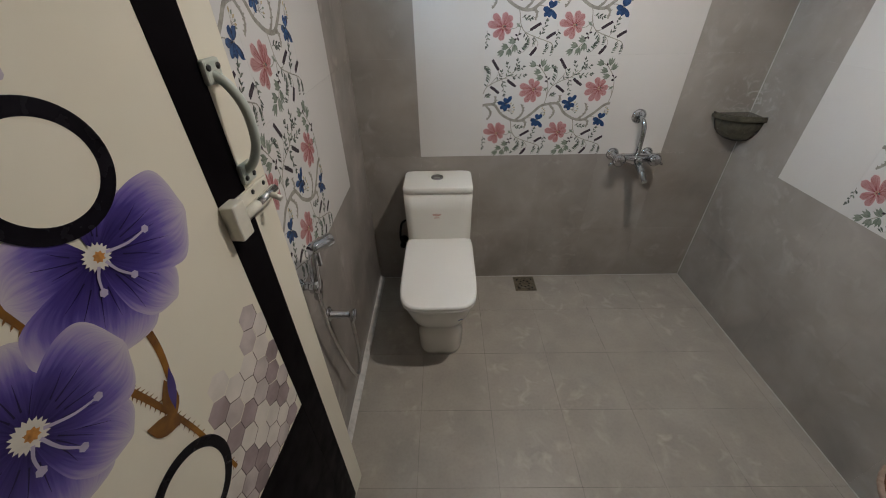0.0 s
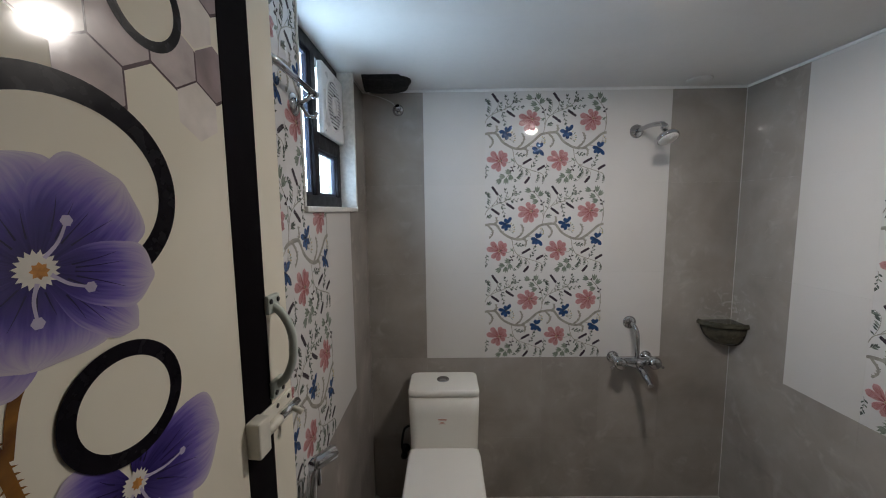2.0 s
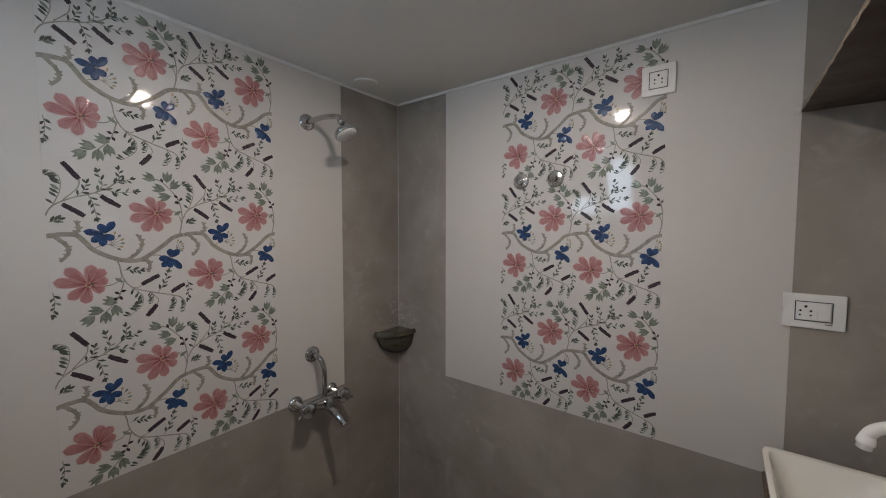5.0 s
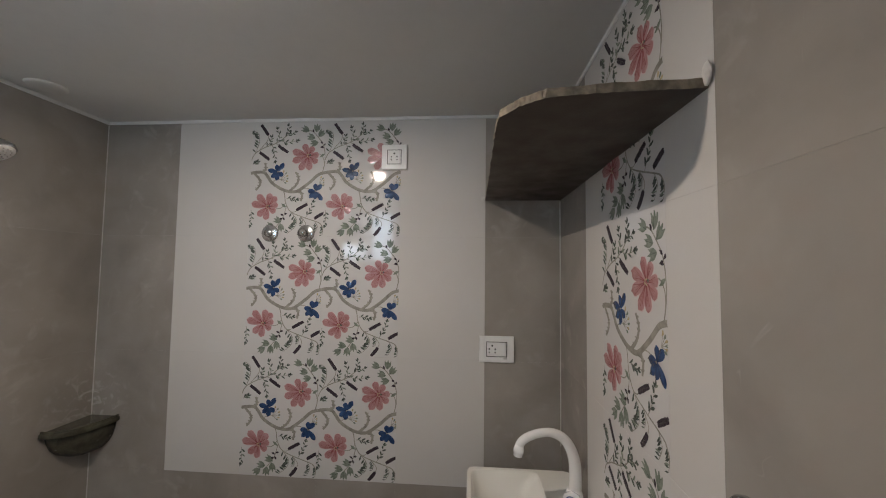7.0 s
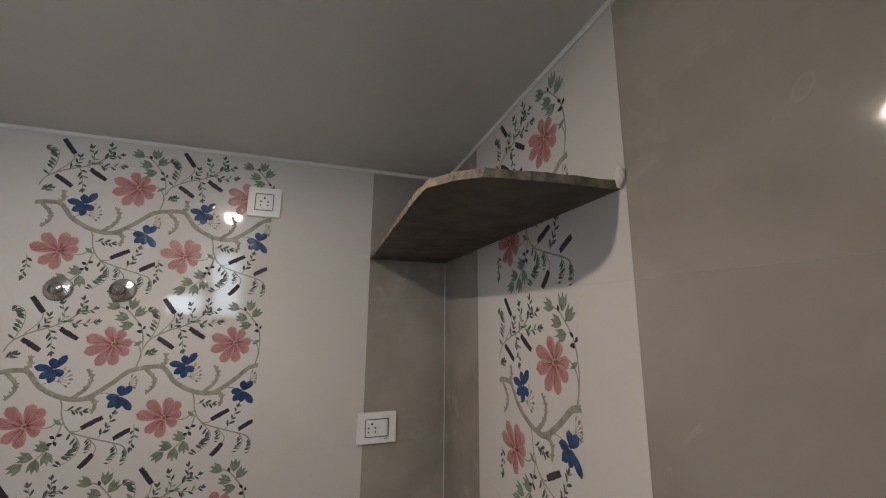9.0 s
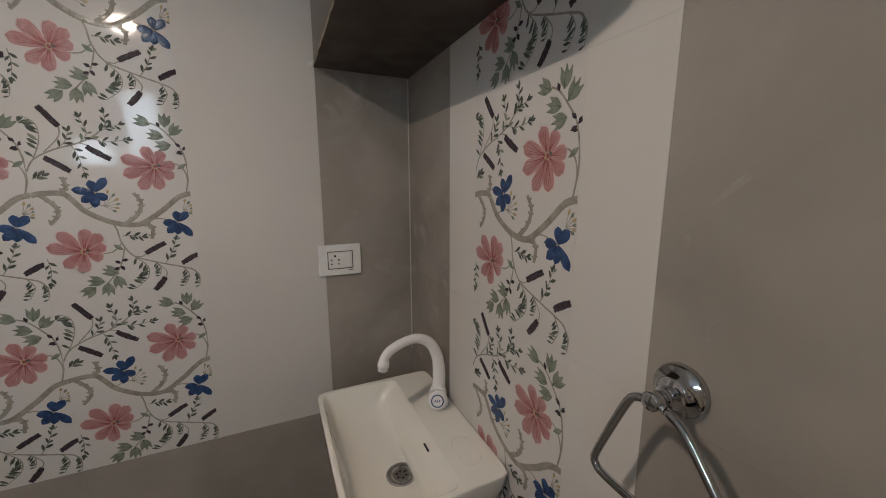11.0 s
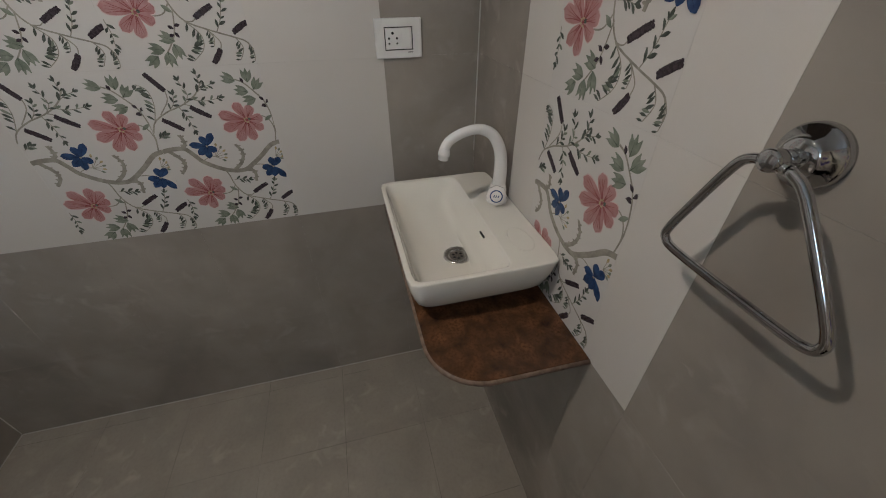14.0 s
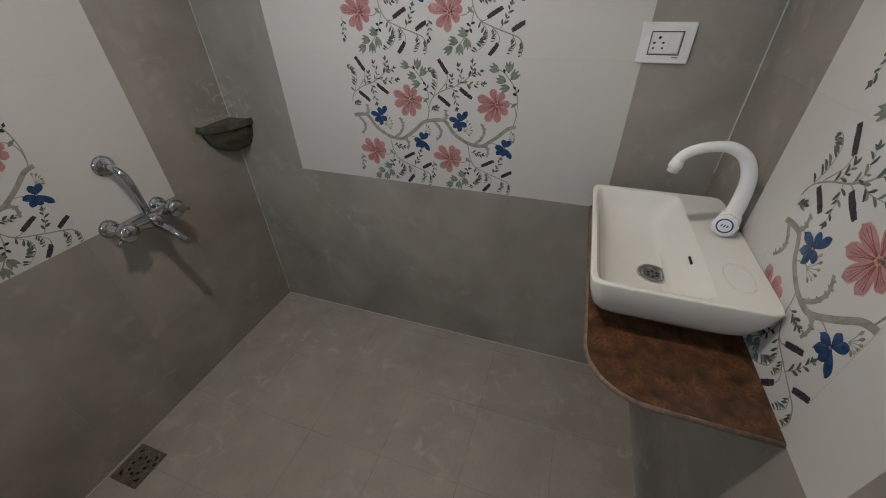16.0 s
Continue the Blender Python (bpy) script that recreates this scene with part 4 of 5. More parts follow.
def wall_slab_shelf():
    s = thing("stone_wall_shelf", (XR, YF, 1.84), "dark brown stone slab wall shelf with a rough broken edge", "shelf")
    z0 = 1.838
    random.seed(11)
    line = [(XR, 0.488), (1.45, 0.489), (1.25, 0.491), (1.05, 0.494), (0.92, 0.496), (0.875, 0.492), (0.835, 0.466), (0.805, 0.430), (0.792, 0.34), (0.785, YF)]
    dense = []
    for a, b in zip(line, line[1:]):
        for k in range(8):
            t = k / 8
            dense.append((a[0] + (b[0] - a[0]) * t, a[1] + (b[1] - a[1]) * t))
    dense.append(line[-1])
    bm = bmesh.new()
    top, bot = [], []
    for i, (x, y) in enumerate(dense):
        j = 0.0018 if 0 < i < len(dense) - 1 else 0
        top.append(bm.verts.new((x + random.uniform(-j, j), y + random.uniform(-j, j) - 0.002, z0 + 0.014)))
        bot.append(bm.verts.new((x + random.uniform(-j, j), y + random.uniform(-j, j), z0)))
    ct, cb = bm.verts.new((XR, YF, z0 + 0.014)), bm.verts.new((XR, YF, z0))
    bm.faces.new([ct] + top).material_index = 0
    bm.faces.new([cb] + bot[::-1]).material_index = 0
    for i in range(len(dense) - 1):
        bm.faces.new((top[i], bot[i], bot[i + 1], top[i + 1])).material_index = 1
    bm.faces.new((ct, cb, bot[0], top[0]))
    bm.faces.new((ct, top[-1], bot[-1], cb))
    bmesh.ops.recalc_face_normals(bm, faces=bm.faces)
    mesh_object("slab", bm, [SHELF_STONE, SHELF_EDGE], s)
    bm = bmesh.new()
    blob = bmesh.ops.create_icosphere(bm, subdivisions=2, radius=0.012)["verts"]
    for v in blob:
        v.co = Vector((0.779 + v.co.x * 0.8, YF + 0.004 + abs(v.co.y) * 0.5, z0 + 0.018 + v.co.z * 1.5)) + Vector((random.uniform(-1, 1), 0, random.uniform(-1, 1))) * 0.0015
    part("mortar_dab", bm, MORTAR, s, "white mortar dab")
    bm = bmesh.new()
    add_box(bm, (XR - 0.004, 0.488, 1.832), (XR, 0.503, 1.852), 0.0015)
    part("mortar_dab", bm, MORTAR, s)
    return settle(s)


wall_slab_shelf()


def towel_ring():
    r = thing("towel_ring", (0.70, YF, 1.283), "chrome towel ring of a rounded triangular shape on a round rose", "towel ring")
    c = (0.720, 1.293)
    part("rose", lathe((c[0] + 0.009, YF, c[1]), (0, 1, 0), [(0, 0.030), (0.006, 0.030), (0.010, 0.028), (0.012, 0.021), (0.020, 0.019), (0.022, 0.016), (0.024, 0.010), (0.026, 0)], 36), CHROME, r)
    part("post", tube([(c[0] + 0.009, YF + 0.02, c[1]), (c[0] + 0.003, YF + 0.052, c[1] + 0.002)], 0.009, 16), CHROME, r)
    part("pin_cap", lathe((c[0] + 0.003, YF + 0.055, c[1] + 0.004), (0.05, 1, 0.1), [(-0.012, 0.009), (0.0, 0.0105), (0.008, 0.0105), (0.010, 0.008), (0.011, 0)], 20), CHROME, r)
    y = YF + 0.058
    pts = [(c[0] - 0.012, y, c[1] + 0.002), (c[0] + 0.016, y, c[1] + 0.002), (c[0] + 0.030, y, c[1] - 0.006), (0.784, y + 0.004, 1.198), (0.788, y + 0.004, 1.182), (0.777, y + 0.004, 1.172),
           (0.632, y + 0.004, 1.172), (0.617, y + 0.004, 1.177), (0.614, y + 0.004, 1.192), (c[0] - 0.030, y, c[1] - 0.006), (c[0] - 0.012, y, c[1] + 0.002)]
    dense = []
    for k in range(len(pts) - 1):
        a, b = Vector(pts[k]), Vector(pts[k + 1])
        dense += [a.lerp(b, q / 5) for q in range(5)]
    smooth = dense
    for _ in range(2):
        smooth = [smooth[0]] + [(smooth[i - 1] + smooth[i] * 2 + smooth[i + 1]) / 4 for i in range(1, len(smooth) - 1)] + [smooth[-1]]
    part("ring", tube(smooth + [dense[0]], 0.0050, 12), CHROME, r)
    return settle(r)


towel_ring()


def socket_plate(y0, y1, z0, z1, wide):
    p = thing("socket_plate", (XR, (y0 + y1) / 2, (z0 + z1) / 2), "white switch plate with a black-lined socket insert on tiles" if wide else "square white socket plate with a black-lined insert over flower tiles", "wall socket", "wall sockets")
    cy, cz = (y0 + y1) / 2, (z0 + z1) / 2
    part("plate", add_box(bmesh.new(), (XR - 0.009, y0, z0), (XR + 0.001, y1, z1), 0.003, segments=3), WHITE_PLASTIC, p)
    iw, ih = (y1 - y0) * (0.30 if wide else 0.28), (z1 - z0) * 0.29
    for a, b in (((-iw, -ih), (iw, -ih + 0.0022)), ((-iw, ih - 0.0022), (iw, ih)), ((-iw, -ih + 0.0022), (-iw + 0.0022, ih - 0.0022)), ((iw - 0.0022, -ih + 0.0022), (iw, ih - 0.0022))):
        part("insert_rim", box((XR - 0.0098, cy + a[0], cz + a[1]), (XR - 0.0088, cy + b[0], cz + b[1])), GREY_LINE, p)
    part("insert", add_box(bmesh.new(), (XR - 0.0112, cy - iw + 0.0035, cz - ih + 0.0035), (XR - 0.0085, cy + iw - 0.0035, cz + ih - 0.0035), 0.001), WHITE_PLASTIC, p)
    hy = cy + (iw * 0.42 if wide else 0.0)
    for dy, dz, r in ((0, 0.013, 0.0034), (-0.0105, 0.001, 0.0028), (0.0105, 0.001, 0.0028), (-0.0105, -0.011, 0.0024), (0.0105, -0.011, 0.0024)):
        part("pin_hole", lathe((XR - 0.0109, hy + dy, cz + dz), (-1, 0, 0), [(0, r), (0.0006, r), (0.0007, 0)], 12), HOLE, p)
    if wide:
        part("rocker", add_box(bmesh.new(), (XR - 0.0128, cy - iw + 0.005, cz - ih + 0.005), (XR - 0.0110, cy - iw * 0.20, cz + ih - 0.005), 0.0008), WHITE_PLASTIC, p)
        part("marking", box((XR - 0.0092, cy - iw, cz - ih - 0.0065), (XR - 0.0088, cy - iw + 0.014, cz - ih - 0.0045)), GREY_LINE, p)
    return settle(p)


socket_plate(0.380, 0.505, 1.247, 1.341, True)
socket_plate(0.782, 0.880, 1.955, 2.052, False)


def valve_rose(y, z, stem):
    v = thing("concealed_valve", (XR, y, z), "round chrome valve cover with a short stem on flower tiles" if stem else "flat round chrome valve cover on the flower tiles", "valve cover", "valve covers")
    part("rose", lathe((XR, y, z), (-1, 0, 0), [(0, 0.033), (0.004, 0.033), (0.008, 0.028), (0.006, 0.018), (0.010, 0.014), (0.012, 0.0)], 28), DULL_CHROME, v)
    part("spindle", lathe((XR - 0.008, y, z), (-1, 0, 0.0), [(0, 0.012), (0.02 if stem else 0.006, 0.012), (0.022 if stem else 0.008, 0.016), (0.034 if stem else 0.010, 0.015), (0.036 if stem else 0.011, 0.0)], 16), DULL_CHROME, v)
    return settle(v)


valve_rose(1.314, 1.711, False)
valve_rose(1.170, 1.711, True)

# ---- printed door, standing open ----
DY0, DY1, DZT = 0.222, 0.843, 2.03
PRINT = [PALE_RIM, MID_VIOLET, RING_BLACK, VIOLET, LILAC, PETAL_LINE, PALE_LINE, EYE_WHITE, EYE_ORANGE, BROWN_STEM, HEX_LIGHT, HEX_DARK, HEX_LINE, HEX_MID, DOOR_CREAM, PETAL]
P_RIM, P_MID, P_RING, P_VIOLET, P_LILAC, P_LINE, P_PALE, P_EYE, P_ORANGE, P_STEM, P_HEXL, P_HEXD, P_GAP, P_HEXM, P_CREAM, P_FADE = range(16)


def door():
    d = mesh_object("door_1", add_box(bmesh.new(), (DOOR_X - 0.026, DY0, 0.012), (DOOR_X, DY1, DZT), 0.0015), DOOR_CREAM, None, False,
                    "cream laminate door standing open, printed with violet flowers and black rings", "door", kind="structure")
    face = Matrix(((0, 0, 1, DOOR_X), (1, 0, 0, -0.008), (0, 1, 0, 0), (0, 0, 0, 1)))

    def printed(name, relief, label=""):
        ob = new(name, relief.mesh(name, PRINT))
        ob.parent = d
        ob.matrix_world = face
        if label:
            ob["label"] = label
        return ob

    x = DOOR_X
    part("black_band", box((x - 0.0005, 0.700, 0.03), (x + 0.0012, 0.773, 2.0), 0.0004), BLACK_BAND, d, "glossy black vertical band")
    part("lower_panel", box((x - 0.0005, DY0 + 0.01, 0.03), (x + 0.0011, 0.6995, 0.712), 0.0004), BLACK_BAND, d, "glossy black lower panel")

    # honeycomb fields
    def honeycomb(name, y0, y1, z0, z1, keep, size, seed, dark, mid, shade):
        random.seed(seed)
        r = Relief(0.0001)
        lines = Relief(0.00004)
        dy = size * math.sqrt(3)
        row, z = 0, z0
        while z < z1 + size:
            yy = y0 + (dy / 2 if row % 2 else 0)
            while yy < y1 + dy / 2:
                if keep(yy, z):
                    q = random.random()
                    slot = P_HEXD if q < dark else P_HEXM if q < dark + mid else P_HEXL
                    g = size * 0.965
                    hexa = [(yy + g * math.cos(math.pi / 6 + k * math.pi / 3), z + g * math.sin(math.pi / 6 + k * math.pi / 3), 0.0001) for k in range(6)]
                    r.add(hexa + [(yy, z, 0.00012)], [(6, k, (k + 1) % 6) for k in range(6)], slot)
                    big = [(yy + size * math.cos(math.pi / 6 + k * math.pi / 3) + size * 0.03, z + size * math.sin(math.pi / 6 + k * math.pi / 3) - size * 0.07, 0) for k in range(6)]
                    if random.random() < 0.8:
                        lines.add(big, [tuple(range(6))], shade)
                yy += dy
            z += size * 1.5
            row += 1
        printed(name, r)
        printed(name + "_shadow", lines)

    honeycomb("honeycomb", 0.245, 0.690, 1.712, 1.97, lambda y, z: z > 1.688 + 0.05 * abs(math.sin(y * 23)) - 0.05 * (y - 0.45), 0.040, 5, 0.18, 0.55, P_GAP)
    honeycomb("honeycomb", 0.450, 0.705, 0.735, 1.13, lambda y, z: z < 0.955 + (y - 0.49) * 0.55 + 0.03 * math.sin(y * 60) and z > 0.718 and y < 0.704, 0.0255, 6, 0.32, 0.3, P_GAP)

    def ring(cy, cz, ry, rz, w, tilt=0.0, inner=True, lift=0.0003):
        r = Relief(lift)
        r.ring(cy, cz, ry, rz, w, P_RING, 0.00015, 64, tilt)
        if inner:
            n = 48
            ct, st = math.cos(tilt), math.sin(tilt)
            vs = [(cy, cz, 0.00008)]
            for k in range(n):
                a = 2 * math.pi * k / n
                p, q = (ry - w * 0.8) * math.cos(a), (rz - w * 0.8) * math.sin(a)
                vs.append((cy + p * ct - q * st, cz + p * st + q * ct, 0.00008))
            r.add(vs, [(0, 1 + k, 1 + (k + 1) % n) for k in range(n)], P_CREAM)
        printed("printed_ring", r, "black ring print")

    ring(0.489, 1.600, 0.120, 0.107, 0.0236)
    ring(0.524, 1.377, 0.069, 0.066, 0.0171, radians(-14), lift=0.0019)
    ring(0.591, 1.818, 0.051, 0.055, 0.0121)
    ring(0.445, 0.908, 0.076, 0.086, 0.0171, lift=0.0006)

    def blossom(cy, cz, petals, eye, stamens, seed=1, low=True):
        random.seed(seed)
        r = Relief(0.0006)
        for k, (ang, length, width) in enumerate(petals):
            a = radians(ang)
            r.lift = 0.0006 + 0.00006 * k
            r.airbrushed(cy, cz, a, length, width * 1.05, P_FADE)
            for s in (-0.34, -0.16, 0.02, 0.18, 0.33):
                q = a + s * width / length * 1.3
                l0, l1 = length * random.uniform(0.22, 0.3), length * random.uniform(0.5, 0.72)
                r.stroke([(cy + l0 * math.cos(q), cz + l0 * math.sin(q)), (cy + (l0 + l1) / 2 * math.cos(q + s * 0.12), cz + (l0 + l1) / 2 * math.sin(q + s * 0.12)),
                          (cy + l1 * math.cos(q + s * 0.25), cz + l1 * math.sin(q + s * 0.25))], 0.0017, P_LINE, 0.00036, 4, 0.9, 0.00034)
        r.lift = 0.0013 if low else 0.0022
        r.disc(cy, cz, eye * 0.95, P_EYE, 0.0002, 38, 0.24, None, 0.00015)
        r.disc(cy + eye * 0.1, cz - eye * 0.05, eye * 0.42, P_ORANGE, 0.0003, 16, 0.3, None, 0.00025)
        for ang, reach in stamens:
            q = radians(ang)
            e = (cy + eye * reach * math.cos(q), cz + eye * reach * math.sin(q))
            r.stroke([(cy + eye * 0.6 * math.cos(q), cz + eye * 0.6 * math.sin(q)), (cy + eye * reach * 0.6 * math.cos(q - 0.10), cz + eye * reach * 0.6 * math.sin(q - 0.10)), e], 0.0036, P_PALE, 0.0003, 5, 0.3, 0.00025)
            r.disc(e[0], e[1], eye * 0.30, P_PALE, 0.00032, 12, 0.15, None, 0.0003)
        printed("printed_flower", r, "violet and lilac flower print")

    def stem(pts, w, thorny):
        r = Relief(0.0004)
        line = r.stroke(pts, w, P_STEM, 0.0002, 9, 0.3, 0.0001)
        if thorny:
            for i, p in enumerate(line[1:-1]):
                for s in (-1, 1):
                    q = math.atan2(line[i + 2].y - line[i].y, line[i + 2].x - line[i].x) + s * 1.1
                    r.petal(p.x, p.y, q, w * 0.95, w * 0.26, P_STEM, 0.0002, 3, 0.3, 0.0001)
        printed("printed_stem", r, "golden brown stem print")

    stem([(0.395, 1.458), (0.416, 1.392), (0.429, 1.326), (0.441, 1.254), (0.458, 1.162), (0.476, 1.093), (0.496, 0.992), (0.512, 0.842)], 0.0105, True)
    stem([(0.449, 1.459), (0.432, 1.427), (0.423, 1.381)], 0.011, False)
    stem([(0.366, 1.350), (0.398, 1.337), (0.427, 1.328)], 0.010, False)
    stem([(0.521, 1.212), (0.519, 1.142), (0.505, 1.082), (0.490, 1.048)], 0.011, False)
    r = Relief(0.0009)
    r.petal(0.487, 1.041, radians(76), 0.062, 0.026, P_STEM, 0.0003, 8, 0.42, 0.0001)
    r.petal(0.492, 1.052, radians(68), 0.062, 0.013, P_VIOLET, 0.0004, 8, 0.5, 0.00032)
    r.petal(0.488, 1.026, radians(130), 0.056, 0.028, P_STEM, 0.0003, 8, 0.5, 0.0001)
    printed("printed_bud", r, "violet bud with golden leaves print")

    blossom(0.458, 1.531, ((185, 0.138, 0.132), (112, 0.101, 0.110), (218, 0.110, 0.121), (-98, 0.086, 0.127), (-42, 0.115, 0.046), (44, 0.116, 0.108), (-12, 0.114, 0.066)), 0.0190, ((57, 2.6), (-29, 2.5), (-95, 2.4)), 21)
    blossom(0.521, 1.285, ((172, 0.085, 0.092), (40, 0.076, 0.081), (-118, 0.117, 0.135), (-62, 0.121, 0.067), (-6, 0.130, 0.117)), 0.0170, ((-4, 3.7), (-61, 2.8), (-113, 2.3)), 22, False)
    blossom(0.385, 1.185, ((118, 0.084, 0.101), (68, 0.090, 0.096), (180, 0.101, 0.112), (-110, 0.112, 0.124), (-62, 0.115, 0.074), (0, 0.108, 0.110)), 0.0180, ((-24, 3.4), (-72, 3.3), (-110, 2.2)), 23)

    # pull handle and sliding bolt
    hx = x
    h = part("pull_handle", tube(curve([(hx + 0.004, 0.786, 1.412), (hx + 0.022, 0.787, 1.398), (hx + 0.036, 0.788, 1.37), (hx + 0.040, 0.788, 1.338), (hx + 0.036, 0.788, 1.306), (hx + 0.022, 0.787, 1.277), (hx + 0.004, 0.786, 1.263)]), 0.0075, 12), HARDWARE, d, "pale grey-green painted pull handle")
    for z in (1.415, 1.260):
        part("foot", add_box(bmesh.new(), (hx, 0.768, z - 0.017), (hx + 0.010, 0.806, z + 0.017), 0.004), HARDWARE, h)
        for yy in (0.776, 0.798):
            part("screw", lathe((hx + 0.010, yy, z + 0.006 if z > 1.3 else z - 0.006), (1, 0, 0), [(0, 0.0048), (0.0012, 0.0046), (0.0008, 0.0)], 12), SCREW, h)
    b = part("sliding_bolt", add_box(bmesh.new(), (hx, 0.699, 1.185), (hx + 0.006, 0.826, 1.234), 0.002), CREAM_STEEL, d, "cream painted steel sliding bolt")
    part("barrel", tube([(hx + 0.014, 0.702, 1.206), (hx + 0.014, 0.826, 1.206)], 0.0095), CREAM_STEEL, b)
    part("rod", tube([(hx + 0.016, 0.764, 1.208), (hx + 0.016, 0.826, 1.208)], 0.0075), DULL_CHROME, b)
    part("stop", tube([(hx + 0.022, 0.80, 1.208), (hx + 0.040, 0.80, 1.200)], 0.0055), CREAM_STEEL, b)
    part("end_block", add_box(bmesh.new(), (hx, 0.690, 1.178), (hx + 0.024, 0.722, 1.240), 0.003), CREAM_STEEL, b)
    for yy, zz in ((0.726, 1.225), (0.775, 1.225), (0.812, 1.225), (0.726, 1.191)):
        part("screw", lathe((hx + 0.006, yy, zz), (1, 0, 0), [(0, 0.0045), (0.0012, 0.0042), (0.0008, 0.0)], 12), SCREW, b)
    b.location.y = 0.008
    for z in (0.25, 1.05, 1.82):
        part("hinge", tube([(x - 0.013, DY0 - 0.006, z - 0.05), (x - 0.013, DY0 - 0.006, z + 0.05)], 0.007), CREAM_STEEL, d)
    # the leaf stands a little short of square to the doorway
    pivot = Matrix.Translation((DOOR_X, 0.8, 0))
    d.matrix_world = pivot @ Matrix.Rotation(radians(-5.5), 4, "Z") @ pivot.inverted()
    return d


door()

# ---- tiles of walls and floor ----
SLOTS = [FLOWER_WHITE, PINK, PINK_LINE, BLUE, GREEN, DARK_GREEN, SPIKE, STEM, BUD, PINK_RIM, BLUE_LINE]
S_WHITE, S_PINK, S_PLINE, S_BLUE, S_GREEN, S_DARK, S_SPIKE, S_STEM, S_BUD, S_PRIM, S_BLINE = range(11)


def flower_relief():
    """One flower tile, 0.30 x 0.45 m, its glaze drawn in low relief."""
    random.seed(3)
    r = Relief(TT)

    def fern(pts, size):
        line = r.stroke(pts, 0.0022, S_STEM, 0.0006, 5, 0.4)
        total = sum((b - a).length for a, b in zip(line, line[1:]))
        n = max(5, int(total / (size * 0.50)))
        for k in range(1, n + 1):
            i = min(len(line) - 1, round(k * (len(line) - 1) / n))
            d = line[i] - line[max(0, i - 1)]
            a = math.atan2(d.y, d.x)
            s = size * (1.0 - 0.30 * k / n) * random.uniform(0.85, 1.1)
            side = 1 if k % 2 else -1
            for q in ((side,) if k % 3 else (side, -0.6 * side)):
                l = s * 1.05 * (1.0 if q in (1, -1) else 0.75)
                r.petal(line[i].x, line[i].y, a + math.copysign(0.75, q) + random.uniform(-0.2, 0.2), l, l * random.uniform(0.33, 0.42), S_GREEN if random.random() < 0.2 else S_DARK, 0.0022, 4, 0.55)
        r.petal(line[-1].x, line[-1].y, a, size * 0.8, size * 0.36, S_DARK, 0.0016, 4, 0.55)

    def comb(pts, size, side):
        """A curled stem with slim leaflets hanging from one side."""
        line = r.stroke(pts, 0.0024, S_STEM, 0.0006, 5, 0.4)
        n = max(6, round(sum((b - a).length for a, b in zip(line, line[1:])) / 0.0095))
        for k in range(1, n + 1):
            i = min(len(line) - 1, round(k * (len(line) - 1) / n))
            d = line[i] - line[max(0, i - 1)]
            a = math.atan2(d.y, d.x) + side * random.uniform(1.0, 1.3)
            l = size * (0.75 + 0.35 * math.sin(math.pi * k / n))
            r.petal(line[i].x, line[i].y, a, l, l * 0.34, S_GREEN if k % 4 == 0 else S_DARK, 0.0021, 4, 0.62)

    def spike(x0, y0, x1, y1, w=0.0125):
        a = math.atan2(y1 - y0, x1 - x0)
        length = math.hypot(x1 - x0, y1 - y0)
        bow = random.uniform(-0.0025, 0.0025)
        r.petal(x0, y0, a, length, w * 0.95, S_SPIKE, 0.0017, 8, 0.5, 0.0003, 0.6)
        n = 11
        for k in range(n):
            t = (k + 0.5) / n
            swell = w * (0.30 - 0.10 * abs(2 * t - 1) ** 3)
            bx, by = x0 + (x1 - x0) * t - math.sin(a) * bow * math.sin(math.pi * t), y0 + (y1 - y0) * t + math.cos(a) * bow * math.sin(math.pi * t)
            for s in (-1, 1):
                r.disc(bx - math.sin(a) * s * swell, by + math.cos(a) * s * swell, 0.0031 * random.uniform(0.8, 1.15), S_SPIKE, 0.0026, 6)

    def bloom(cx, cy, tips, width):
        """A flower seen a little from the side: petals to the given tips."""
        for tx, ty in tips:
            a, l = math.atan2(ty - cy, tx - cx), math.hypot(tx - cx, ty - cy)
            w = width * (0.70 + 5.4 * l)
            r.petal(cx, cy, a, l, w * 1.08, S_PRIM, 0.0012, 10, 0.70, 0.0003, 2.2)
            r.petal(cx, cy, a, l * 0.97, w * 0.95, S_PINK, 0.0027, 10, 0.70, 0.0007, 2.2)
            for s in (-0.30, -0.10, 0.10, 0.30):
                b = a + s * 0.42
                r.stroke([(cx + 0.007 * math.cos(b), cy + 0.007 * math.sin(b)), (cx + l * 0.42 * math.cos(b), cy + l * 0.42 * math.sin(b)), (cx + l * 0.80 * math.cos(a + s * 0.62), cy + l * 0.80 * math.sin(a + s * 0.62))], 0.0020, S_PLINE, 0.0028, 3, 0.75, 0.0022)
        r.disc(cx, cy, 0.0070, S_PLINE, 0.0029, 10, 0.3, None, 0.0018)
        for a in (0.2, 1.4, 2.5, 3.6, 4.9):
            r.disc(cx + 0.006 * math.cos(a), cy + 0.006 * math.sin(a), 0.0027, S_BUD, 0.0034, 7, 0, None, 0.0022)
        r.disc(cx + 0.007, cy + 0.002, 0.0038, S_DARK, 0.0036, 7, 0, None, 0.0025)

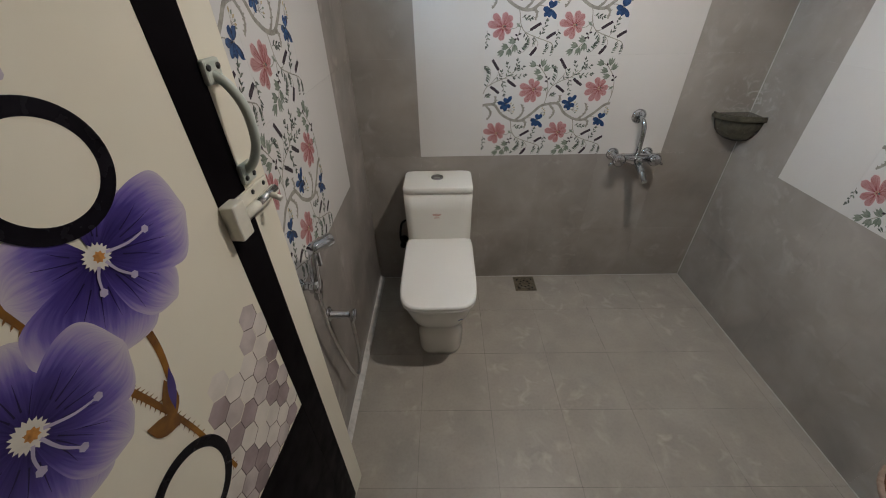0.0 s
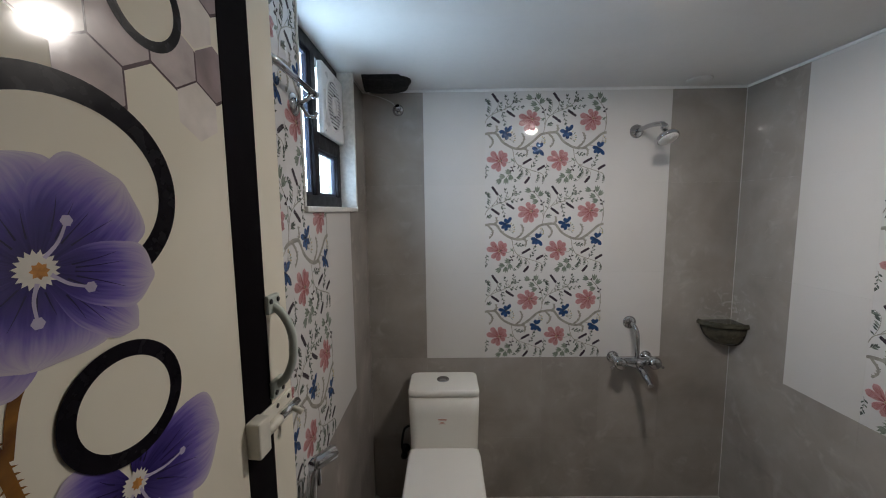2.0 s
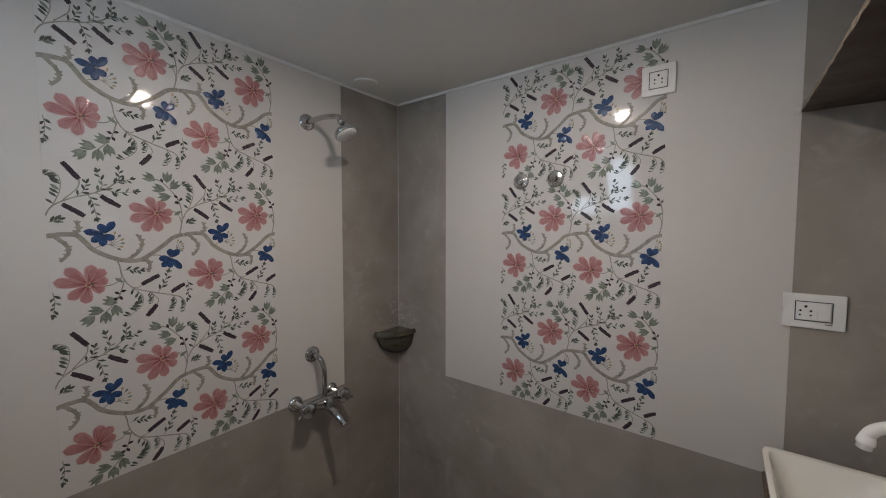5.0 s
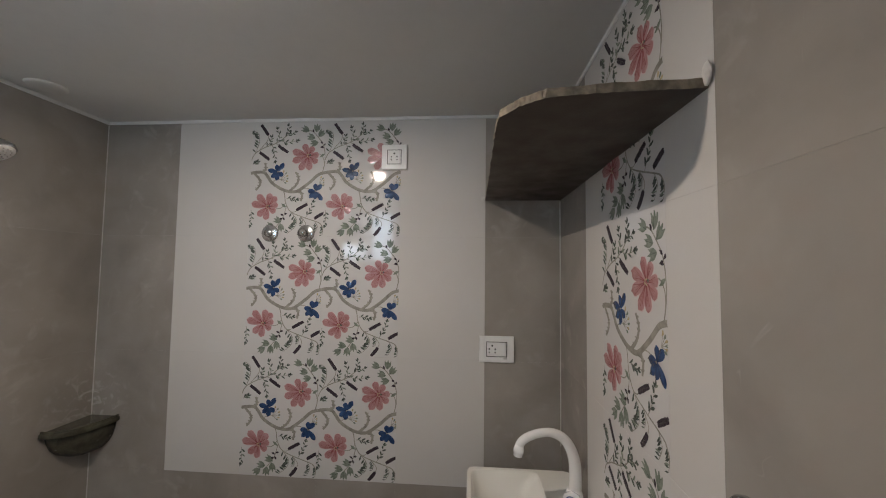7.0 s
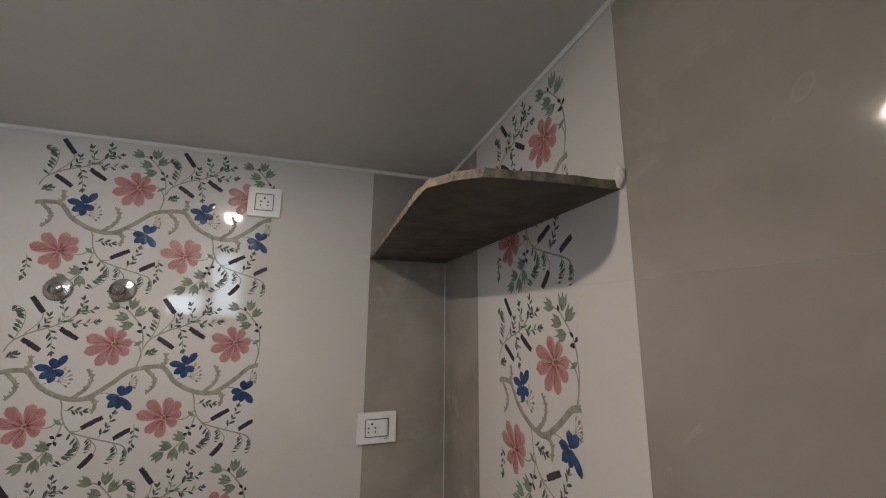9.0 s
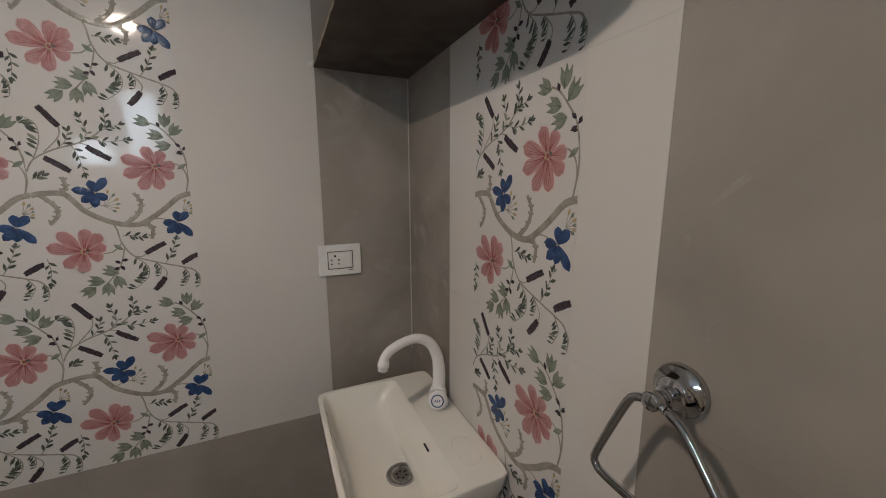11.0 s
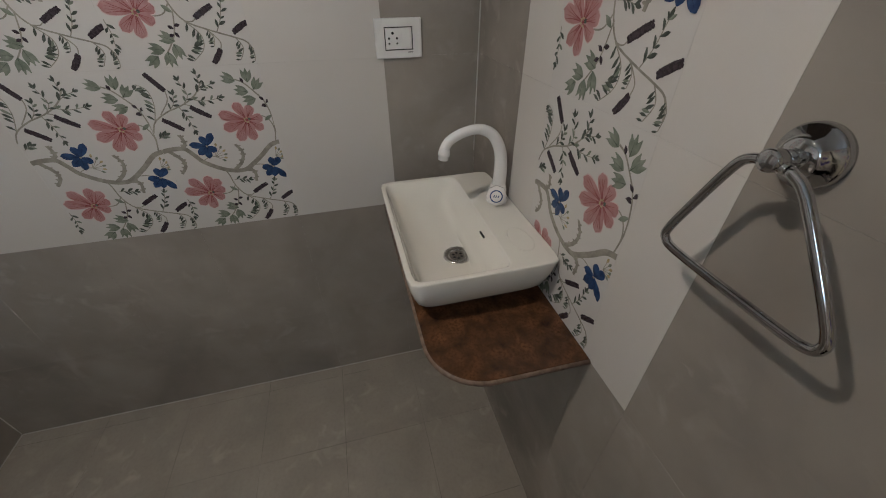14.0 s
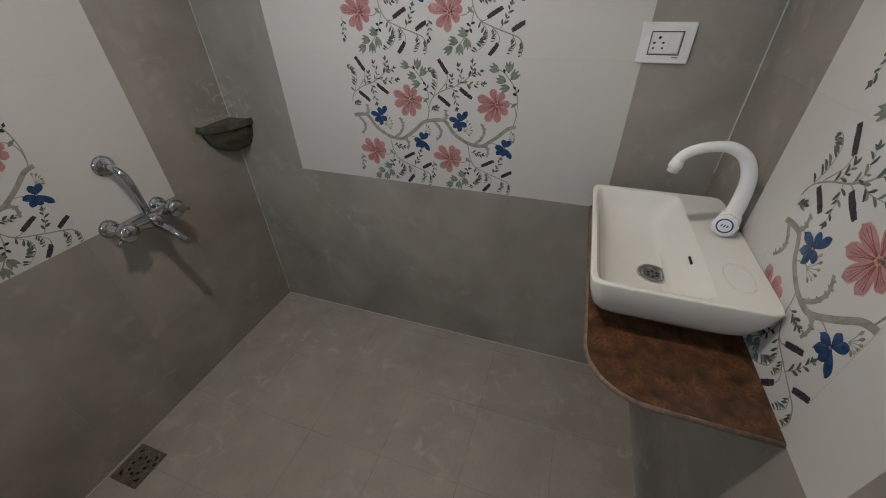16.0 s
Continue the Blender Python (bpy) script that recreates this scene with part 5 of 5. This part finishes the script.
    def bluebell(cx, cy, tips, w=0.0185):
        for tx, ty in tips:
            a, l = math.atan2(ty - cy, tx - cx), math.hypot(tx - cx, ty - cy)
            r.petal(cx, cy, a, l * 1.06, w, S_BLUE, 0.0024, 8, 0.62, 0.0003, 1.7)
            r.stroke([(cx, cy), (cx + (tx - cx) * 0.5, cy + (ty - cy) * 0.5), (cx + (tx - cx) * 0.9, cy + (ty - cy) * 0.9)], 0.0012, S_BLINE, 0.0026, 3, 0.6, 0.0022)
        r.disc(cx, cy, 0.0032, S_STEM, 0.0028, 8, 0, None, 0.0022)

    def cup_leaf(x, y, a, s=0.033):
        """A tulip-shaped leaf about (x, y): a rounded cup with three pointed teeth."""
        a = radians(a)
        x, y = x - s * 0.5 * math.cos(a), y - s * 0.5 * math.sin(a)
        for da, l in ((-0.36, 1.0), (0.36, 1.0), (0.0, 1.05)):
            r.petal(x, y, a + da, s * l, s * 0.38, S_GREEN, 0.0022, 7, 0.48, 0.0003, 0.8)
        r.stroke([(x, y), (x + s * 0.35 * math.cos(a), y + s * 0.35 * math.sin(a)), (x + s * 0.7 * math.cos(a), y + s * 0.7 * math.sin(a))], 0.0016, S_DARK, 0.0024, 2, 0.5, 0.0018)

    def berry(x, y, a):
        r.petal(x, y, a, 0.0135, 0.0078, S_SPIKE, 0.0018, 5, 0.5)

    def buds(x, y, a, s):
        for k in range(6):
            q = radians(a) + (k - 2.5) * 0.36
            l = s * (0.6 + 0.09 * k)
            r.stroke([(x, y), (x + l * 0.5 * math.cos(q), y + l * 0.5 * math.sin(q)), (x + l * math.cos(q), y + l * math.sin(q))], 0.0013, S_STEM, 0.0006, 2)
            r.petal(x + l * 0.86 * math.cos(q), y + l * 0.86 * math.sin(q), q, 0.0105, 0.0062, S_BUD if k % 2 else S_GREEN, 0.0018, 4, 0.5)

    # main branch and its curls
    r.stroke([(0.0, 0.247), (0.022, 0.251), (0.053, 0.250), (0.070, 0.232), (0.086, 0.210), (0.115, 0.190), (0.142, 0.178), (0.170, 0.173), (0.195, 0.178), (0.238, 0.209), (0.272, 0.239), (0.300, 0.248)], 0.0120, S_STEM, 0.0014)
    for hook in ([(0.046, 0.250), (0.060, 0.264), (0.056, 0.288)], [(0.012, 0.249), (0.036, 0.222), (0.038, 0.200), (0.022, 0.180)],
                 [(0.158, 0.176), (0.184, 0.198), (0.194, 0.226), (0.182, 0.250)], [(0.180, 0.175), (0.209, 0.167), (0.206, 0.136)]):
        line = r.stroke(hook, 0.0098, S_STEM, 0.0012, 6, 0.25)
        for k in range(4, len(line), 3):
            p = line[k]
            for q in (0.4, 2.7):
                r.petal(p.x, p.y, q + random.uniform(-0.4, 0.4), 0.0095, 0.0050, S_STEM, 0.0012, 3)
    # stalks
    r.stroke([(0.242, 0.316), (0.270, 0.322), (0.288, 0.309), (0.295, 0.284), (0.290, 0.255)], 0.0030, S_STEM, 0.0008)
    r.stroke([(0.288, 0.246), (0.297, 0.288), (0.296, 0.326), (0.288, 0.359), (0.272, 0.382), (0.250, 0.407), (0.232, 0.416)], 0.0034, S_STEM, 0.0008)
    r.stroke([(0.0, 0.298), (0.014, 0.325), (0.049, 0.347), (0.095, 0.364), (0.130, 0.386), (0.154, 0.416)], 0.0034, S_STEM, 0.0008)
    r.stroke([(0.066, 0.399), (0.062, 0.375), (0.034, 0.342)], 0.0026, S_STEM, 0.0007)
    r.stroke([(0.095, 0.364), (0.106, 0.361), (0.112, 0.355)], 0.0024, S_STEM, 0.0007)
    r.stroke([(0.132, 0.184), (0.140, 0.162), (0.146, 0.128), (0.167, 0.095), (0.217, 0.074), (0.263, 0.059), (0.288, 0.047), (0.297, 0.020)], 0.0034, S_STEM, 0.0008)
    r.stroke([(0.086, 0.107), (0.125, 0.109), (0.147, 0.133)], 0.0028, S_STEM, 0.0008)
    r.stroke([(0.150, 0.122), (0.134, 0.068), (0.095, 0.020)], 0.0030, S_STEM, 0.0008)
    r.stroke([(0.208, 0.076), (0.227, 0.052), (0.223, 0.034)], 0.0024, S_STEM, 0.0007)
    r.stroke([(0.167, 0.095), (0.182, 0.094), (0.192, 0.102)], 0.0024, S_STEM, 0.0007)
    # pink flowers
    bloom(0.232, 0.314, ((0.250, 0.352), (0.274, 0.318), (0.268, 0.285), (0.236, 0.256), (0.197, 0.257), (0.166, 0.292), (0.165, 0.334), (0.212, 0.362)), 0.0262)
    bloom(0.074, 0.114, ((0.082, 0.169), (0.109, 0.155), (0.116, 0.124), (0.106, 0.092), (0.066, 0.062), (0.033, 0.078), (0.006, 0.128), (0.030, 0.163)), 0.0262)
    # blue flowers with their buds
    bluebell(0.111, 0.252, ((0.132, 0.285), (0.130, 0.236), (0.106, 0.219), (0.085, 0.231), (0.071, 0.259), (0.103, 0.279)))
    bluebell(0.264, 0.176, ((0.262, 0.203), (0.286, 0.200), (0.290, 0.141), (0.261, 0.146), (0.241, 0.150), (0.234, 0.175)))
    r.stroke([(0.088, 0.212), (0.110, 0.222), (0.130, 0.220)], 0.0022, S_STEM, 0.0007)
    r.stroke([(0.210, 0.186), (0.232, 0.186), (0.252, 0.178)], 0.0026, S_STEM, 0.0007)
    buds(0.122, 0.220, 20, 0.034)
    buds(0.278, 0.205, 25, 0.022)
    # tulip leaves and berries
    for x, y, a in ((0.217, 0.419, 155), (0.262, 0.424, 85), (0.280, 0.402, 50), (0.240, 0.388, 165), (0.253, 0.364, 190),
                    (0.086, 0.040, 170), (0.070, 0.016, 215), (0.106, 0.018, 265), (0.129, 0.034, 280), (0.116, 0.062, 155)):
        cup_leaf(x, y, a)
    r.petal(0.296, 0.322, radians(215), 0.024, 0.010, S_GREEN, 0.0018, 6, 0.5)
    r.petal(0.147, 0.112, radians(140), 0.024, 0.010, S_GREEN, 0.0018, 6, 0.5)
    for x, y, a in ((0.290, 0.352, 3.6), (0.292, 0.345, 2.8), (0.288, 0.362, 2.4), (0.292, 0.354, 0.9), (0.250, 0.407, 1.9), (0.138, 0.080, 2.6), (0.140, 0.086, 0.2), (0.137, 0.074, 5.2), (0.134, 0.070, 3.6)):
        berry(x, y, a)
    # seed spikes
    spike(0.036, 0.440, 0.066, 0.399)
    spike(0.108, 0.357, 0.149, 0.329)
    spike(0.032, 0.330, 0.073, 0.300)
    spike(0.189, 0.101, 0.232, 0.125)
    spike(0.262, 0.069, 0.298, 0.090)
    spike(0.198, 0.005, 0.223, 0.036)
    # ferns
    comb([(0.014, 0.325), (0.029, 0.366), (0.028, 0.402), (0.008, 0.417)], 0.0215, 1)
    comb([(0.165, 0.095), (0.190, 0.067), (0.186, 0.037), (0.157, 0.012)], 0.0215, -1)
    comb([(0.263, 0.059), (0.275, 0.036), (0.262, 0.010)], 0.0160, -1)
    comb([(0.288, 0.048), (0.298, 0.030), (0.294, 0.006)], 0.0140, -1)
    comb([(0.203, 0.080), (0.216, 0.062), (0.212, 0.042)], 0.0135, -1)
    for line in ([(0.056, 0.350), (0.072, 0.366), (0.080, 0.388)], [(0.095, 0.364), (0.112, 0.386), (0.103, 0.420)], [(0.130, 0.386), (0.147, 0.406), (0.148, 0.432)],
                 [(0.132, 0.388), (0.150, 0.400), (0.172, 0.408)], [(0.114, 0.376), (0.145, 0.369), (0.182, 0.374)], [(0.082, 0.358), (0.091, 0.335), (0.097, 0.298)],
                 [(0.148, 0.147), (0.166, 0.147), (0.186, 0.143)], [(0.227, 0.072), (0.243, 0.098), (0.254, 0.130)], [(0.006, 0.102), (0.009, 0.075), (0.005, 0.045)],
                 [(0.006, 0.282), (0.014, 0.286), (0.024, 0.290)]):
        fern(line, 0.0185)
    return r


def tile_shape(w, h, gap=0.00012, chamfer=0.0003):
    """Vertices and faces of one tile; x right, y up, z out."""
    verts, faces = [], []
    for inset, z in ((gap, 0.0), (gap, TT - chamfer), (gap + chamfer, TT)):
        verts += [(inset, inset, z), (w - inset, inset, z), (w - inset, h - inset, z), (inset, h - inset, z)]
    for b in (0, 4):
        faces += [(b + k, b + (k + 1) % 4, b + 4 + (k + 1) % 4, b + 4 + k) for k in range(4)]
    faces.append((8, 9, 10, 11))
    return verts, faces


FLOWER = flower_relief()
plain, flowers = {}, {}


def plain_tile(w, h, mat):
    key = (round(w, 4), round(h, 4), mat.name)
    if key not in plain:
        me = bpy.data.meshes.new("tile")
        v, f = tile_shape(w, h)
        me.from_pydata(v, [], f)
        me.materials.append(mat)
        me.update()
        plain[key] = me
    return plain[key]


def flower_tile(w, h, u0=0.0, v0=0.0):
    """The flower tile, cut to the part from (u0, v0) that is w wide and h high."""
    key = (round(w, 4), round(h, 4), round(u0, 4), round(v0, 4))
    if key not in flowers:
        r = Relief()
        v, f = tile_shape(0.30, ROW)
        r.add(v, f, S_WHITE)
        r.v, r.f, r.m = r.v + FLOWER.v, r.f + [tuple(i + len(v) for i in q) for q in FLOWER.f], r.m + FLOWER.m
        me = r.mesh("flower_tile", SLOTS)
        me.polygons.foreach_set("use_smooth", [i >= len(f) for i in range(len(me.polygons))])
        bm = bmesh.new()
        bm.from_mesh(me)
        for co, no in (((u0 + 0.00025, 0, 0), (-1, 0, 0)), ((u0 + w - 0.00025, 0, 0), (1, 0, 0)), ((0, v0 + 0.00025, 0), (0, -1, 0)), ((0, v0 + h - 0.00025, 0), (0, 1, 0))):
            bmesh.ops.bisect_plane(bm, geom=bm.verts[:] + bm.edges[:] + bm.faces[:], dist=1e-6, plane_co=co, plane_no=no, clear_outer=True)
        bmesh.ops.translate(bm, vec=(-u0, -v0, 0), verts=bm.verts)
        bm.to_mesh(me)
        bm.free()
        flowers[key] = me
    return flowers[key]


def tile_wall(wall, origin, right, out, columns, rows, cut=None):
    """Lay tiles on a wall: columns and rows are (start, size, kind) along the wall and up it."""
    u, w = Vector(right), Vector(out)
    base = Matrix((u, Vector((0, 0, 1)), w)).transposed().to_4x4()
    for u0, uw, kind in columns:
        for v0, vh in rows:
            k = kind if v0 >= D - 0.001 else "grey"
            pieces = [(u0, v0, uw, vh)]
            if cut:
                c0, c1, cv = cut
                if u0 < c1 and u0 + uw > c0 and v0 + vh > cv:
                    pieces = []
                    if v0 < cv:
                        pieces.append((u0, v0, uw, cv - v0))
                    lo = max(v0, cv)
                    if u0 < c0:
                        pieces.append((u0, lo, c0 - u0, v0 + vh - lo))
                    if u0 + uw > c1:
                        pieces.append((c1, lo, u0 + uw - c1, v0 + vh - lo))
            for pu, pv, pw, ph in pieces:
                if pw < 0.004 or ph < 0.004:
                    continue
                me = flower_tile(pw, ph, pu - u0, pv - v0) if k == "flower" else plain_tile(pw, ph, WHITE_TILE if k == "white" else GREY_TILE)
                ob = new(k + "_tile", me)
                ob.parent = wall
                ob.matrix_world = Matrix.Translation(Vector(origin) + u * pu + Vector((0, 0, pv)) - w * TT) @ base


ROWS_UP = [(0.0, 0.35), (0.35, ROW), (D, ROW), (D + ROW, ROW), (D + 2 * ROW, ROW)]


def run(start, *items):
    out, s = [], start
    for size, kind in items:
        out.append((s, size, kind))
        s += size
    return out


# distances are measured along each wall from its left end as one faces it
tile_wall(wall_back, (0, YB, 0), (1, 0, 0), (0, -1, 0),
          run(XL, (0.295, "grey"), (0.304, "white"), (0.3, "flower"), (0.3, "flower"), (0.316, "white"), (XR - 1.27, "grey")), ROWS_UP)
tile_wall(wall_right, (XR, 0, 0), (0, -1, 0), (-1, 0, 0),
          run(-YB, (YB - 1.702, "grey"), (0.300, "white"), (0.298, "flower"), (0.298, "flower"), (0.320, "white"), (0.486 - YF, "grey")), ROWS_UP)
tile_wall(wall_front, (0, YF, 0), (-1, 0, 0), (0, 1, 0),
          run(-XR, (XR - 1.333, "grey"), (0.130, "white"), (0.300, "flower"), (0.130, "white"), (0.773 - DX1, "grey")), ROWS_UP)
tile_wall(wall_left, (XL, 0, 0), (0, 1, 0), (1, 0, 0),
          run(YF, (0.48 - YF, "grey"), (0.305, "white"), (0.3, "flower"), (0.3, "flower"), (0.303, "white"), (YB - 1.688, "grey")), ROWS_UP, (WY0, WY1, WZ0))

# floor tiles on a 0.305 m grid
PITCH, OX, OY = 0.305, 0.0545, 0.80
xs = [XL] + [OX + PITCH * k for k in range(-1, 8) if XL + 0.01 < OX + PITCH * k < XR - 0.01] + [XR]
ys = [YF] + [OY + PITCH * k for k in range(-4, 6) if YF + 0.01 < OY + PITCH * k < YB - 0.01] + [YB]
shapes = {}
for xa, xb in zip(xs, xs[1:]):
    for ya, yb in zip(ys, ys[1:]):
        key = (round(xb - xa, 4), round(yb - ya, 4))
        if key not in shapes:
            me = bpy.data.meshes.new("floor_tile")
            v, f = tile_shape(*key, 0.0005, 0.0006)
            me.from_pydata(v, [], f)
            me.materials.append(FLOOR_TILE)
            shapes[key] = me
        ob = new("floor_tile", shapes[key])
        ob.parent = floor
        ob.location = (xa, ya, -TT)
